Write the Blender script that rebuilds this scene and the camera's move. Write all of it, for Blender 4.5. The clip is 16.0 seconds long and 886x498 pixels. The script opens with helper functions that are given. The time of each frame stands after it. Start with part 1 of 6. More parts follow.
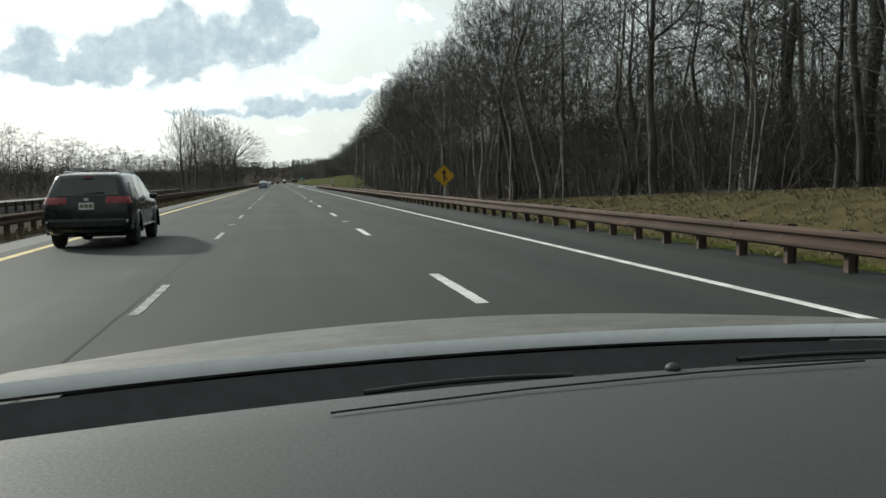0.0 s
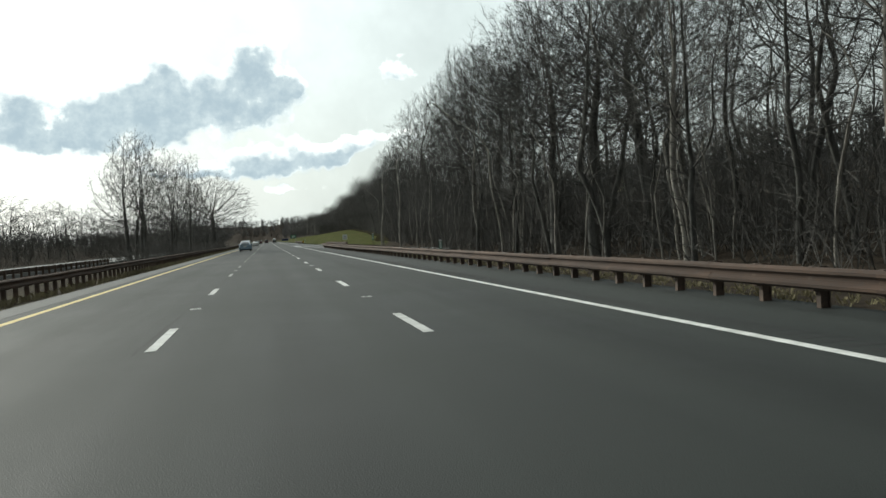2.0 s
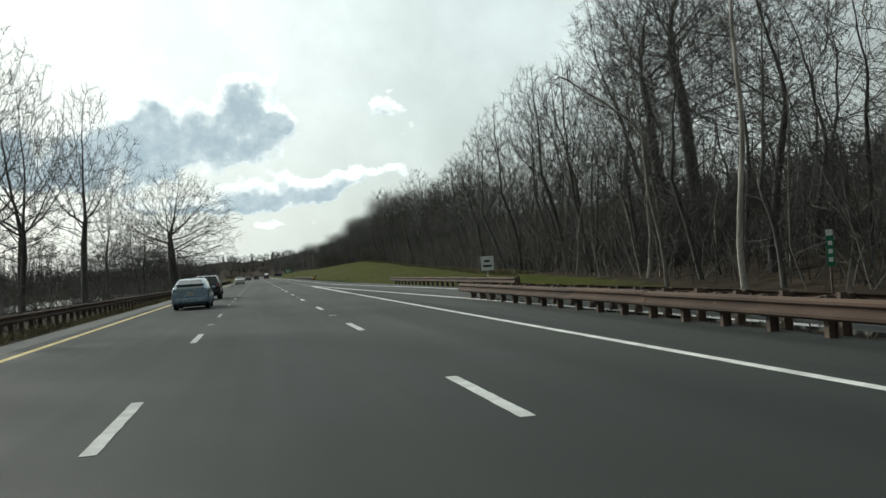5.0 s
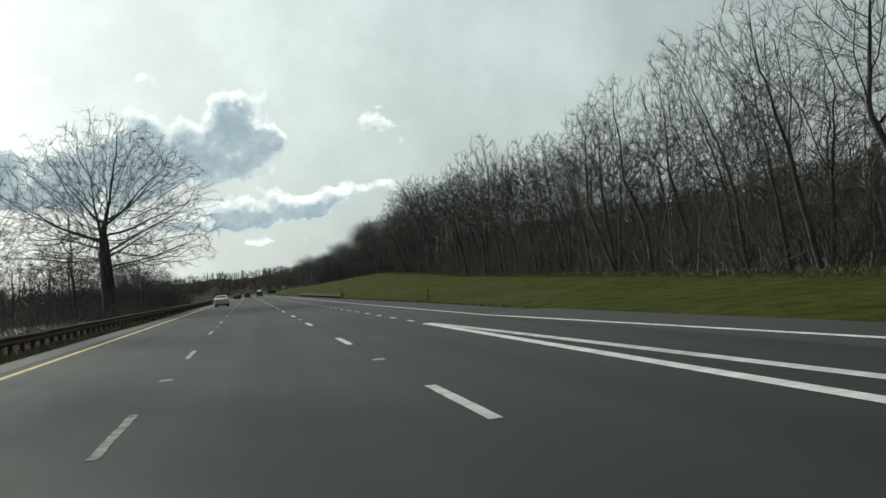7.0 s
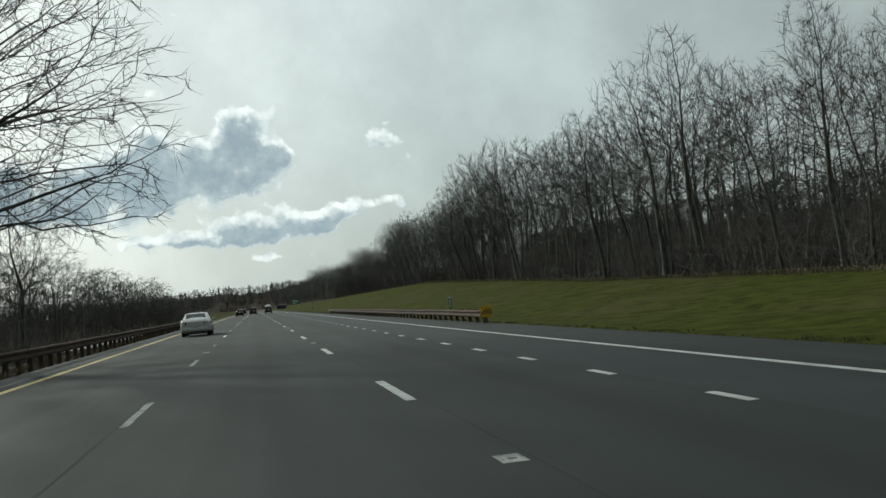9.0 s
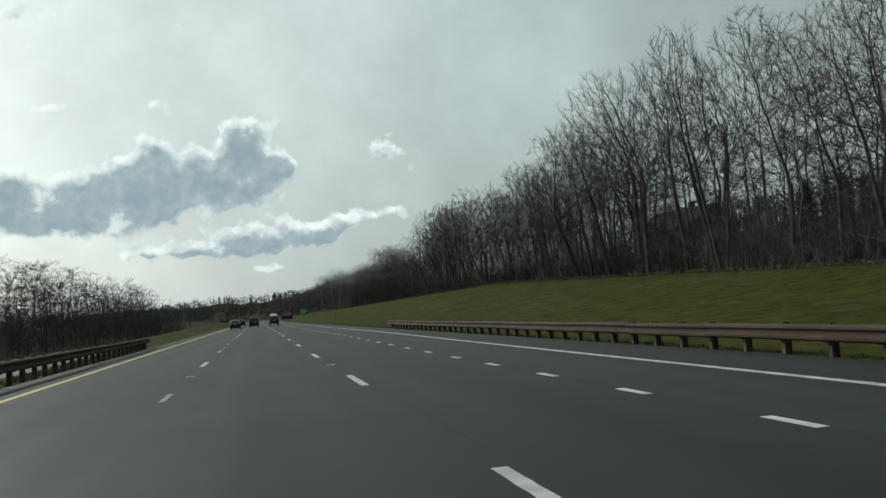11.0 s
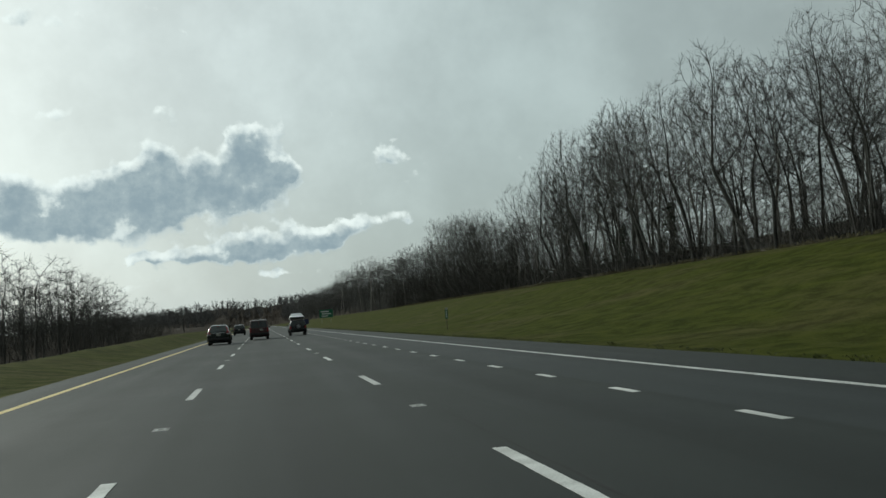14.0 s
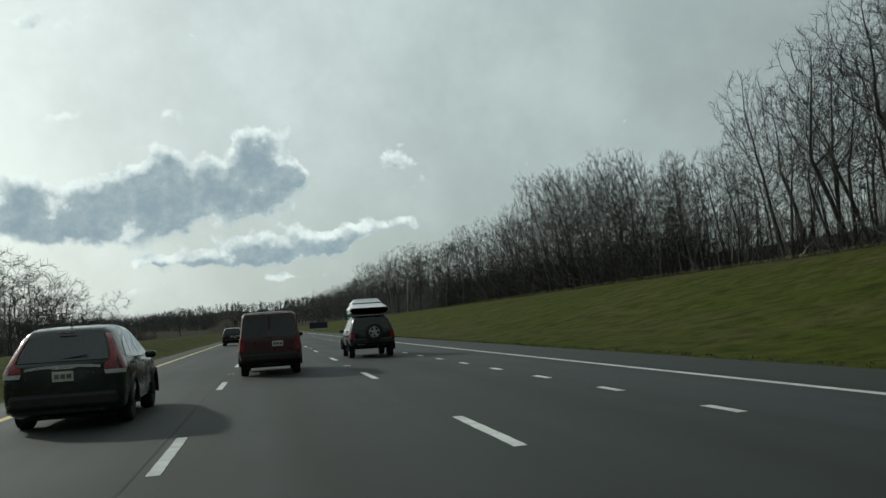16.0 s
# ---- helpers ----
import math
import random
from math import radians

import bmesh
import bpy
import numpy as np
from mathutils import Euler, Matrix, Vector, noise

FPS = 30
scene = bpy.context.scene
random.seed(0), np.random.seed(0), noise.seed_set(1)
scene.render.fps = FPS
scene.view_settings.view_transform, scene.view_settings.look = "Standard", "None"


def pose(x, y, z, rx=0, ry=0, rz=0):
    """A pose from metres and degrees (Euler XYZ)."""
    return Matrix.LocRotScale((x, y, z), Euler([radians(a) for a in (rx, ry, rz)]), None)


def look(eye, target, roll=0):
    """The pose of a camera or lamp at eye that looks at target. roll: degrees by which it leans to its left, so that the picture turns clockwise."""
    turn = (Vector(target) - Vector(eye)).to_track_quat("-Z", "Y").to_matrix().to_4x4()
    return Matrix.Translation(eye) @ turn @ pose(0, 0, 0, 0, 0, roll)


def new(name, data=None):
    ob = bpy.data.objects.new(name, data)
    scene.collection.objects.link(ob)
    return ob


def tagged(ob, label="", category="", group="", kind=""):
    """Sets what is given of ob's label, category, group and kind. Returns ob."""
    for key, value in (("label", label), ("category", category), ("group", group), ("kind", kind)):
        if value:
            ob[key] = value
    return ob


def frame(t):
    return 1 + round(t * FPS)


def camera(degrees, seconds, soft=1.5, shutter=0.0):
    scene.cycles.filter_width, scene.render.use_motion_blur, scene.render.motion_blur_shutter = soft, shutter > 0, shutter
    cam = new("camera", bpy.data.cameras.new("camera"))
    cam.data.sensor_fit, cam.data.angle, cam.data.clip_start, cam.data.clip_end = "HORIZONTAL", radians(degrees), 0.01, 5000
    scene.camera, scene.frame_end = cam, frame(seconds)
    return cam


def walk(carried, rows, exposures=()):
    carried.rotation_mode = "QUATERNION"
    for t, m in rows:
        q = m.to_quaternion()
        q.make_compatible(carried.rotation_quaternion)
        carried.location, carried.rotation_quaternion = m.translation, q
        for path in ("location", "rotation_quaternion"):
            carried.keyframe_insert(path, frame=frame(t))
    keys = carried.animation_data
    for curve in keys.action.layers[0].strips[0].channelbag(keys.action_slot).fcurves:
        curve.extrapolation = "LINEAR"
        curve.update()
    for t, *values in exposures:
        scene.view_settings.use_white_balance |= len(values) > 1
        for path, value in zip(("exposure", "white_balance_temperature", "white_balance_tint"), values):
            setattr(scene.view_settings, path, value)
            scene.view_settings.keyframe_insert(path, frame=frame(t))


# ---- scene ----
cam = camera(54.1, 16.0)
PATH = [
    (0.0, pose(-0.32, 0.00, 1.36, 85.35, 1.14, -10.74)),
    (0.5, pose(-0.33, 14.61, 1.36, 87.24, 3.57, -10.35)),
    (1.0, pose(-0.34, 29.22, 1.36, 87.67, 3.37, -10.87)),
    (1.5, pose(-0.30, 43.78, 1.36, 87.74, 3.49, -10.92)),
    (2.0, pose(-0.25, 58.50, 1.36, 88.78, 3.36, -11.48)),
    (2.5, pose(-0.20, 73.76, 1.36, 89.20, 3.35, -11.77)),
    (3.0, pose(-0.14, 89.03, 1.36, 89.53, 3.59, -11.96)),
    (3.5, pose(-0.26, 103.68, 1.36, 89.74, 3.52, -12.13)),
    (4.0, pose(-0.37, 118.25, 1.36, 89.93, 3.35, -12.21)),
    (4.5, pose(-0.38, 133.17, 1.36, 90.18, 3.06, -12.14)),
    (5.0, pose(-0.39, 148.18, 1.36, 90.99, 3.82, -12.13)),
    (7.5, pose(-0.36, 222.85, 1.36, 92.04, 4.59, -12.69)),
    (8.0, pose(-0.24, 236.93, 1.36, 92.35, 4.25, -12.26)),
    (8.5, pose(-0.13, 251.11, 1.36, 92.74, 4.46, -12.22)),
    (9.0, pose(-0.10, 265.87, 1.36, 92.99, 4.54, -12.24)),
    (11.5, pose(-0.05, 335.91, 1.36, 93.94, 4.04, -12.06)),
    (12.0, pose(-0.15, 349.93, 1.36, 94.09, 3.88, -12.01)),
    (12.5, pose(-0.25, 363.96, 1.36, 94.20, 3.51, -12.02)),
    (13.0, pose(-0.34, 377.99, 1.36, 94.22, 3.59, -12.01)),
    (13.5, pose(-0.36, 392.04, 1.36, 94.18, 3.95, -11.96)),
    (14.0, pose(-0.38, 406.09, 1.36, 94.14, 4.13, -11.82)),
    (14.5, pose(-0.45, 420.08, 1.36, 94.14, 3.98, -11.63)),
    (15.0, pose(-0.52, 434.22, 1.36, 94.18, 4.19, -11.50)),
    (15.5, pose(-0.60, 448.85, 1.36, 94.35, 3.99, -11.47)),
    (16.0, pose(-0.67, 463.63, 1.36, 94.51, 3.64, -11.46)),
]
walk(cam, PATH, exposures=[(0.0, 0.55, 6350, 4), (4.0, 0.42, 6300, 2), (5.5, 0.36, 6300, 2), (7.5, 0.06, 6250, 1), (9.0, -0.02, 6200, 0), (12.0, -0.18, 6150, -1), (16.0, -0.22, 6100, -2)])

# ---- sky and sun ----
SUN_EL, SUN_AZ = 25.0, -35.0          # degrees; azimuth from the way of travel, to the right
world = bpy.data.worlds.new("sky")
scene.world = world
world.use_nodes = True
CLOUDS = [  # azimuth, elevation, half width, half height (radians), weight
    (-0.006, 0.166, 0.060, 0.039, 1.00),
    (-0.001, 0.201, 0.031, 0.029, 0.80),
    (0.039, 0.178, 0.020, 0.020, 0.40),
    (-0.093, 0.153, 0.068, 0.036, 1.00),
    (-0.106, 0.184, 0.034, 0.021, 0.75),
    (-0.186, 0.131, 0.091, 0.026, 1.00),
    (-0.216, 0.143, 0.039, 0.029, 0.70),
    (-0.149, 0.140, 0.046, 0.027, 0.70),
    (-0.163, 0.163, 0.036, 0.020, 0.55),
    (-0.251, 0.166, 0.039, 0.018, 0.60),
    (-0.022, 0.086, 0.078, 0.018, 1.10),
    (-0.107, 0.081, 0.046, 0.008, 0.90),
    (0.113, 0.108, 0.060, 0.014, 0.64),
    (0.061, 0.097, 0.046, 0.015, 0.85),
    (0.150, 0.179, 0.036, 0.022, 0.55),
    (-0.219, 0.235, 0.036, 0.014, 0.55),
    (-0.095, 0.235, 0.026, 0.016, 0.52),
    (-0.231, 0.333, 0.062, 0.023, 0.45),
    (-0.121, 0.337, 0.052, 0.023, 0.42),
    (0.027, 0.056, 0.040, 0.009, 0.70),
    (-0.132, 0.050, 0.039, 0.008, 0.40),
    (-0.357, 0.123, 0.104, 0.029, 0.80),
    (0.306, 0.163, 0.130, 0.039, 0.12),
]


class Nodes:
    """Short spelling for node trees."""

    def __init__(self, tree):
        self.tree = tree
        tree.nodes.clear()

    def add(self, kind, **values):
        node = self.tree.nodes.new(kind)
        for key, value in values.items():
            if key == "op":
                node.operation = value
            elif key == "blend":
                node.blend_type = value
            elif key == "data":
                node.data_type = value
        return node

    def join(self, a, b):
        self.tree.links.new(a, b)

    def math(self, op, a, b=None, clamp=False):
        node = self.add("ShaderNodeMath", op=op)
        node.use_clamp = clamp
        for k, v in enumerate((a, b)):
            if v is None:
                continue
            if isinstance(v, (int, float)):
                node.inputs[k].default_value = v
            else:
                self.join(v, node.inputs[k])
        return node.outputs[0]

    def mix(self, fac, a, b, blend="MIX"):
        node = self.add("ShaderNodeMix", data="RGBA", blend=blend)
        for socket, v in ((node.inputs[0], fac), (node.inputs[6], a), (node.inputs[7], b)):
            if isinstance(v, (int, float)):
                socket.default_value = v
            elif isinstance(v, tuple):
                socket.default_value = (*v, 1)
            else:
                self.join(v, socket)
        return node.outputs[2]

    def noise(self, vector, scale, detail=4.0, rough=0.55):
        node = self.add("ShaderNodeTexNoise")
        node.inputs["Scale"].default_value = scale
        node.inputs["Detail"].default_value = detail
        node.inputs["Roughness"].default_value = rough
        if vector is not None:
            self.join(vector, node.inputs["Vector"])
        return node.outputs["Fac"], node.outputs["Color"]

    def ramp(self, fac, low, high, a=0.0, b=1.0):
        node = self.add("ShaderNodeMapRange")
        node.interpolation_type = "SMOOTHSTEP"
        self.join(fac, node.inputs[0])
        for k, v in enumerate((low, high, a, b)):
            node.inputs[1 + k].default_value = v
        return node.outputs[0]


def build_sky():
    n = Nodes(world.node_tree)
    sky = n.add("ShaderNodeTexSky")
    sky.sky_type = "NISHITA"
    sky.sun_disc = False
    sky.sun_elevation, sky.sun_rotation = radians(SUN_EL), radians(SUN_AZ)
    sky.dust_density, sky.air_density = 3.0, 1.2
    clear = n.mix(1.0, sky.outputs[0], (0.1, 0.1, 0.1), "MULTIPLY")
    where = n.add("ShaderNodeTexCoord").outputs["Generated"]
    split = n.add("ShaderNodeSeparateXYZ")
    n.join(where, split.inputs[0])
    az = n.math("ARCTAN2", split.outputs[0], split.outputs[1])
    el = n.math("ARCSINE", split.outputs[2])
    place = n.add("ShaderNodeCombineXYZ")
    n.join(az, place.inputs[0]), n.join(el, place.inputs[1])
    def heap(shift_az, shift_el):
        """Cloud density at a place shifted from the view."""
        at = n.add("ShaderNodeVectorMath", op="ADD")
        n.join(place.outputs[0], at.inputs[0])
        at.inputs[1].default_value = (shift_az, shift_el, 0)
        shift = n.add("ShaderNodeVectorMath", op="SUBTRACT")
        n.join(n.noise(at.outputs[0], 22.0, 5.0, 0.55)[1], shift.inputs[0])
        shift.inputs[1].default_value = (0.5, 0.5, 0.5)
        scale = n.add("ShaderNodeVectorMath", op="MULTIPLY")
        n.join(shift.outputs[0], scale.inputs[0])
        scale.inputs[1].default_value = (0.055, 0.040, 0)
        moved = n.add("ShaderNodeVectorMath", op="ADD")
        n.join(at.outputs[0], moved.inputs[0]), n.join(scale.outputs[0], moved.inputs[1])
        total = None
        for a, e, w, h, k in CLOUDS:
            m = n.add("ShaderNodeMapping")
            m.vector_type = "TEXTURE"
            m.inputs["Location"].default_value, m.inputs["Scale"].default_value = (a, e, 0), (w, h * 1.05, 1)
            n.join(moved.outputs[0], m.inputs[0])
            length = n.add("ShaderNodeVectorMath", op="DOT_PRODUCT")
            n.join(m.outputs[0], length.inputs[0]), n.join(m.outputs[0], length.inputs[1])
            lump = n.math("MULTIPLY", n.math("EXPONENT", n.math("MULTIPLY", length.outputs["Value"], -1.15)), k)
            total = lump if total is None else n.math("ADD", total, lump)
        for size, much in ((26.0, 0.62), (70.0, 0.36)):
            puffs = n.add("ShaderNodeTexVoronoi")
            puffs.feature = "SMOOTH_F1"
            puffs.inputs["Scale"].default_value = size
            puffs.inputs["Smoothness"].default_value = 0.25
            n.join(moved.outputs[0], puffs.inputs["Vector"])
            total = n.math("ADD", total, n.math("MULTIPLY", n.math("SUBTRACT", 0.42, puffs.outputs["Distance"]), much))
        fluff = n.math("SUBTRACT", n.noise(at.outputs[0], 60.0, 8.0, 0.62)[0], 0.5)
        return n.math("ADD", total, n.math("MULTIPLY", fluff, 0.55))

    total = heap(0, 0)
    under = heap(-0.003, 0.0095)
    # thin bright veil, brightest toward the sun
    sun_way = Vector((math.sin(radians(SUN_AZ)) * math.cos(radians(SUN_EL)), math.cos(radians(SUN_AZ)) * math.cos(radians(SUN_EL)), math.sin(radians(SUN_EL))))
    dot = n.add("ShaderNodeVectorMath", op="DOT_PRODUCT")
    n.join(where, dot.inputs[0])
    dot.inputs[1].default_value = sun_way
    glow = n.ramp(dot.outputs["Value"], 0.62, 1.0, 0.0, 1.0)
    dim = n.mix(n.ramp(dot.outputs["Value"], -0.1, 0.75), (0.30, 0.312, 0.297), (0.625, 0.672, 0.662))
    veil = n.mix(glow, dim, (0.98, 1.0, 0.99))
    streak = n.ramp(n.noise(place.outputs[0], 3.0, 6.0, 0.6)[0], 0.35, 0.7, 0.80, 1.08)
    grey = n.add("ShaderNodeCombineColor")
    for k in range(3):
        n.join(streak, grey.inputs[k])
    veil = n.mix(1.0, veil, grey.outputs[0], "MULTIPLY")
    base = n.mix(0.9, clear, veil)
    dusk = n.mix(n.ramp(n.noise(place.outputs[0], 30.0, 7.0, 0.62)[0], 0.36, 0.66), (0.33, 0.40, 0.455), (0.48, 0.54, 0.57))
    sunlit = n.math("MULTIPLY", n.ramp(total, 0.28, 0.55), n.ramp(n.noise(place.outputs[0], 48.0, 6.0, 0.6)[0], 0.32, 0.62, 0.45, 1.0))
    tops = n.mix(sunlit, base, (1.08, 1.09, 1.06))
    deep = n.math("MULTIPLY", n.ramp(under, 0.05, 0.80, 0.0, 0.97), n.ramp(total, 0.22, 0.62))
    holes = n.ramp(n.noise(place.outputs[0], 30.0, 4.0, 0.5)[0], 0.57, 0.68, 1.0, 0.35)
    full = n.mix(n.math("MULTIPLY", deep, holes), tops, dusk)
    out = n.add("ShaderNodeBackground")
    n.join(full, out.inputs[0])
    out.inputs[1].default_value = 1.0
    end = n.add("ShaderNodeOutputWorld")
    n.join(out.outputs[0], end.inputs[0])


build_sky()
sun = new("sun", bpy.data.lights.new("sun", "SUN"))
sun.data.energy, sun.data.angle, sun.data.color = 2.2, radians(2.5), (1.0, 0.95, 0.86)
sun.matrix_world = look((math.sin(radians(SUN_AZ)) * 100, math.cos(radians(SUN_AZ)) * 100, 100 * math.tan(radians(SUN_EL))), (0, 0, 0))

# ---- materials ----


def surface(name, dark, light, scale=3.0, rough=0.8, metal=0.0, bump=0.0, fine=40.0, stretch=(1, 1, 1), clear=0.0, vary=0.0, spread=(0.35, 0.65)):
    """A node material: two colours mixed by noise at two scales, with bump, and a shade that varies from piece to piece."""
    m = bpy.data.materials.new(name)
    m.use_nodes = True
    n = Nodes(m.node_tree)
    coord = n.add("ShaderNodeTexCoord").outputs["Object"]
    stretched = n.add("ShaderNodeMapping")
    stretched.inputs["Scale"].default_value = stretch
    n.join(coord, stretched.inputs[0])
    big, _ = n.noise(stretched.outputs[0], scale, 5.0)
    small, _ = n.noise(stretched.outputs[0], fine, 3.0)
    both = n.math("ADD", n.math("MULTIPLY", big, 0.65), n.math("MULTIPLY", small, 0.35))
    colour = n.mix(n.ramp(both, spread[0], spread[1]), dark, light)
    if vary:
        shade = n.ramp(n.add("ShaderNodeObjectInfo").outputs["Random"], 0.0, 1.0, 1 - vary, 1 + vary)
        grey = n.add("ShaderNodeCombineColor")
        for k in range(3):
            n.join(shade, grey.inputs[k])
        colour = n.mix(1.0, colour, grey.outputs[0], "MULTIPLY")
    bsdf = n.add("ShaderNodeBsdfPrincipled")
    n.join(colour, bsdf.inputs["Base Color"])
    bsdf.inputs["Metallic"].default_value = metal
    bsdf.inputs["Coat Weight"].default_value = clear
    bsdf.inputs["Coat Roughness"].default_value = 0.08
    n.join(n.ramp(small, 0.3, 0.7, max(0.0, rough - 0.08), min(1.0, rough + 0.08)), bsdf.inputs["Roughness"])
    if bump:
        b = n.add("ShaderNodeBump")
        b.inputs["Strength"].default_value = bump
        b.inputs["Distance"].default_value = 0.02
        n.join(both, b.inputs["Height"])
        n.join(b.outputs[0], bsdf.inputs["Normal"])
    out = n.add("ShaderNodeOutputMaterial")
    n.join(bsdf.outputs[0], out.inputs[0])
    return m


def asphalt_material(name, dark, light):
    """Worn asphalt: long wheel tracks, patches and stone grain."""
    m = bpy.data.materials.new(name)
    m.use_nodes = True
    n = Nodes(m.node_tree)
    coord = n.add("ShaderNodeTexCoord").outputs["Object"]
    long = n.add("ShaderNodeMapping")
    long.inputs["Scale"].default_value = (1.0, 0.03, 1.0)
    n.join(coord, long.inputs[0])
    tracks, _ = n.noise(long.outputs[0], 1.1, 4.0)
    blotch, _ = n.noise(coord, 0.16, 6.0, 0.62)
    grain, _ = n.noise(coord, 55.0, 3.0)
    stones = n.add("ShaderNodeTexVoronoi")
    stones.inputs["Scale"].default_value = 90.0
    n.join(coord, stones.inputs["Vector"])
    both = n.math("ADD", n.math("MULTIPLY", tracks, 0.5), n.math("MULTIPLY", blotch, 0.5))
    colour = n.mix(n.ramp(both, 0.36, 0.64), dark, light)
    colour = n.mix(n.ramp(grain, 0.3, 0.75, 0.0, 0.35), colour, light)
    # oil-darkened lane middles and polished wheel tracks
    xyz = n.add("ShaderNodeSeparateXYZ")
    n.join(coord, xyz.inputs[0])
    wobble = n.math("ADD", xyz.outputs[0], n.math("MULTIPLY", n.math("SUBTRACT", tracks, 0.5), 0.8))
    across = n.math("ABSOLUTE", n.math("SUBTRACT", n.math("FRACT", n.math("DIVIDE", n.math("ADD", wobble, 36.6 + 1.83), 3.66)), 0.5))
    colour = n.mix(n.ramp(across, 0.16, 0.02, 0.0, 0.38), colour, tuple(c * 0.62 for c in dark))
    colour = n.mix(n.math("MULTIPLY", n.ramp(across, 0.14, 0.24, 0.0, 1.0), n.ramp(across, 0.36, 0.26, 0.0, 0.45)), colour, light)
    patch, _ = n.noise(coord, 0.55, 5.0, 0.7)
    colour = n.mix(n.ramp(patch, 0.60, 0.66, 0.0, 0.22), colour, dark)
    bsdf = n.add("ShaderNodeBsdfPrincipled")
    n.join(colour, bsdf.inputs["Base Color"])
    n.join(n.ramp(both, 0.3, 0.7, 0.66, 0.84), bsdf.inputs["Roughness"])
    bsdf.inputs["Specular IOR Level"].default_value = 0.34
    b = n.add("ShaderNodeBump")
    b.inputs["Strength"].default_value, b.inputs["Distance"].default_value = 0.35, 0.006
    n.join(stones.outputs["Distance"], b.inputs["Height"])
    n.join(b.outputs[0], bsdf.inputs["Normal"])
    out = n.add("ShaderNodeOutputMaterial")
    n.join(bsdf.outputs[0], out.inputs[0])
    return m


def land_material():
    """Ground: leaf litter, mown grass and dry grass, by the land cover stored on the sheet."""
    m = bpy.data.materials.new("land")
    m.use_nodes = True
    n = Nodes(m.node_tree)
    coord = n.add("ShaderNodeTexCoord").outputs["Object"]
    wide, _ = n.noise(coord, 0.11, 6.0, 0.6)
    mid, _ = n.noise(coord, 0.9, 5.0, 0.65)
    long = n.add("ShaderNodeMapping")
    long.inputs["Scale"].default_value = (1.0, 0.35, 1.0)
    n.join(coord, long.inputs[0])
    blade, _ = n.noise(long.outputs[0], 22.0, 4.0, 0.7)
    mixed = n.math("ADD", n.math("MULTIPLY", mid, 0.55), n.math("MULTIPLY", blade, 0.45))
    litter = n.mix(n.ramp(mixed, 0.36, 0.64), (0.022, 0.018, 0.014), (0.065, 0.052, 0.04))
    green = n.mix(n.ramp(mixed, 0.36, 0.62), (0.024, 0.032, 0.005), (0.072, 0.079, 0.016))
    straw = n.mix(n.ramp(mixed, 0.36, 0.62), (0.050, 0.042, 0.018), (0.11, 0.092, 0.046))
    green = n.mix(n.ramp(wide, 0.42, 0.70, 0.0, 0.50), green, straw)
    cover = n.add("ShaderNodeAttribute")
    cover.attribute_name = "cover"
    edge = n.math("ADD", cover.outputs["Fac"], n.math("MULTIPLY", n.math("SUBTRACT", mid, 0.5), 0.5))
    colour = n.mix(n.ramp(edge, 0.3, 0.7), litter, green)
    colour = n.mix(n.ramp(edge, 1.3, 1.7), colour, straw)
    bsdf = n.add("ShaderNodeBsdfPrincipled")
    n.join(colour, bsdf.inputs["Base Color"])
    bsdf.inputs["Roughness"].default_value = 1.0
    bsdf.inputs["Specular IOR Level"].default_value = 0.03
    b = n.add("ShaderNodeBump")
    b.inputs["Strength"].default_value, b.inputs["Distance"].default_value = 0.8, 0.08
    n.join(mixed, b.inputs["Height"])
    n.join(b.outputs[0], bsdf.inputs["Normal"])
    out = n.add("ShaderNodeOutputMaterial")
    n.join(bsdf.outputs[0], out.inputs[0])
    return m


ASPHALT = asphalt_material("asphalt", (0.0070, 0.0096, 0.0085), (0.0205, 0.0246, 0.0222))
SHOULDER = asphalt_material("shoulder_asphalt", (0.021, 0.023, 0.022), (0.041, 0.043, 0.041))
OLD_ASPHALT = asphalt_material("pale_asphalt", (0.085, 0.086, 0.083), (0.14, 0.14, 0.135))
LAND = land_material()
WHITE_PAINT = surface("road_paint", (0.42, 0.42, 0.40), (0.70, 0.70, 0.68), 2.0, 0.7, bump=0.2, vary=0.12)
WORN_PAINT = surface("worn_road_paint", (0.13, 0.13, 0.125), (0.46, 0.46, 0.44), 3.0, 0.8, bump=0.2, vary=0.2)
# twigs of the far woods, base colour greyed to stand in for distance haze
HAZE_TWIG = surface("haze_grey_twig", (0.050, 0.048, 0.047), (0.115, 0.110, 0.106), 0.1, 0.95)
PALE_SHOULDER = asphalt_material("pale_shoulder", (0.060, 0.061, 0.058), (0.105, 0.106, 0.101))
YELLOW_PAINT = surface("yellow_road_paint", (0.50, 0.37, 0.11), (0.70, 0.56, 0.24), 2.0, 0.7, bump=0.2)
TAR = surface("tar_seal", (0.010, 0.011, 0.011), (0.021, 0.022, 0.022), 4.0, 0.95)
RUST = surface("weathering_steel", (0.034, 0.020, 0.0135), (0.085, 0.051, 0.034), 1.3, 0.92, metal=0.0, bump=0.3, stretch=(1, 0.25, 2), vary=0.12)
RUST_POST = surface("rusty_post", (0.035, 0.024, 0.018), (0.10, 0.068, 0.05), 2.5, 0.85, bump=0.4, vary=0.25)
GALV = surface("galvanised_steel", (0.30, 0.30, 0.29), (0.48, 0.48, 0.47), 5.0, 0.5, metal=0.7, vary=0.1)
BARK = surface("bark", (0.028, 0.0275, 0.025), (0.086, 0.083, 0.075), 1.6, 0.95, bump=0.9, fine=14.0, stretch=(3, 3, 0.5), vary=0.3)
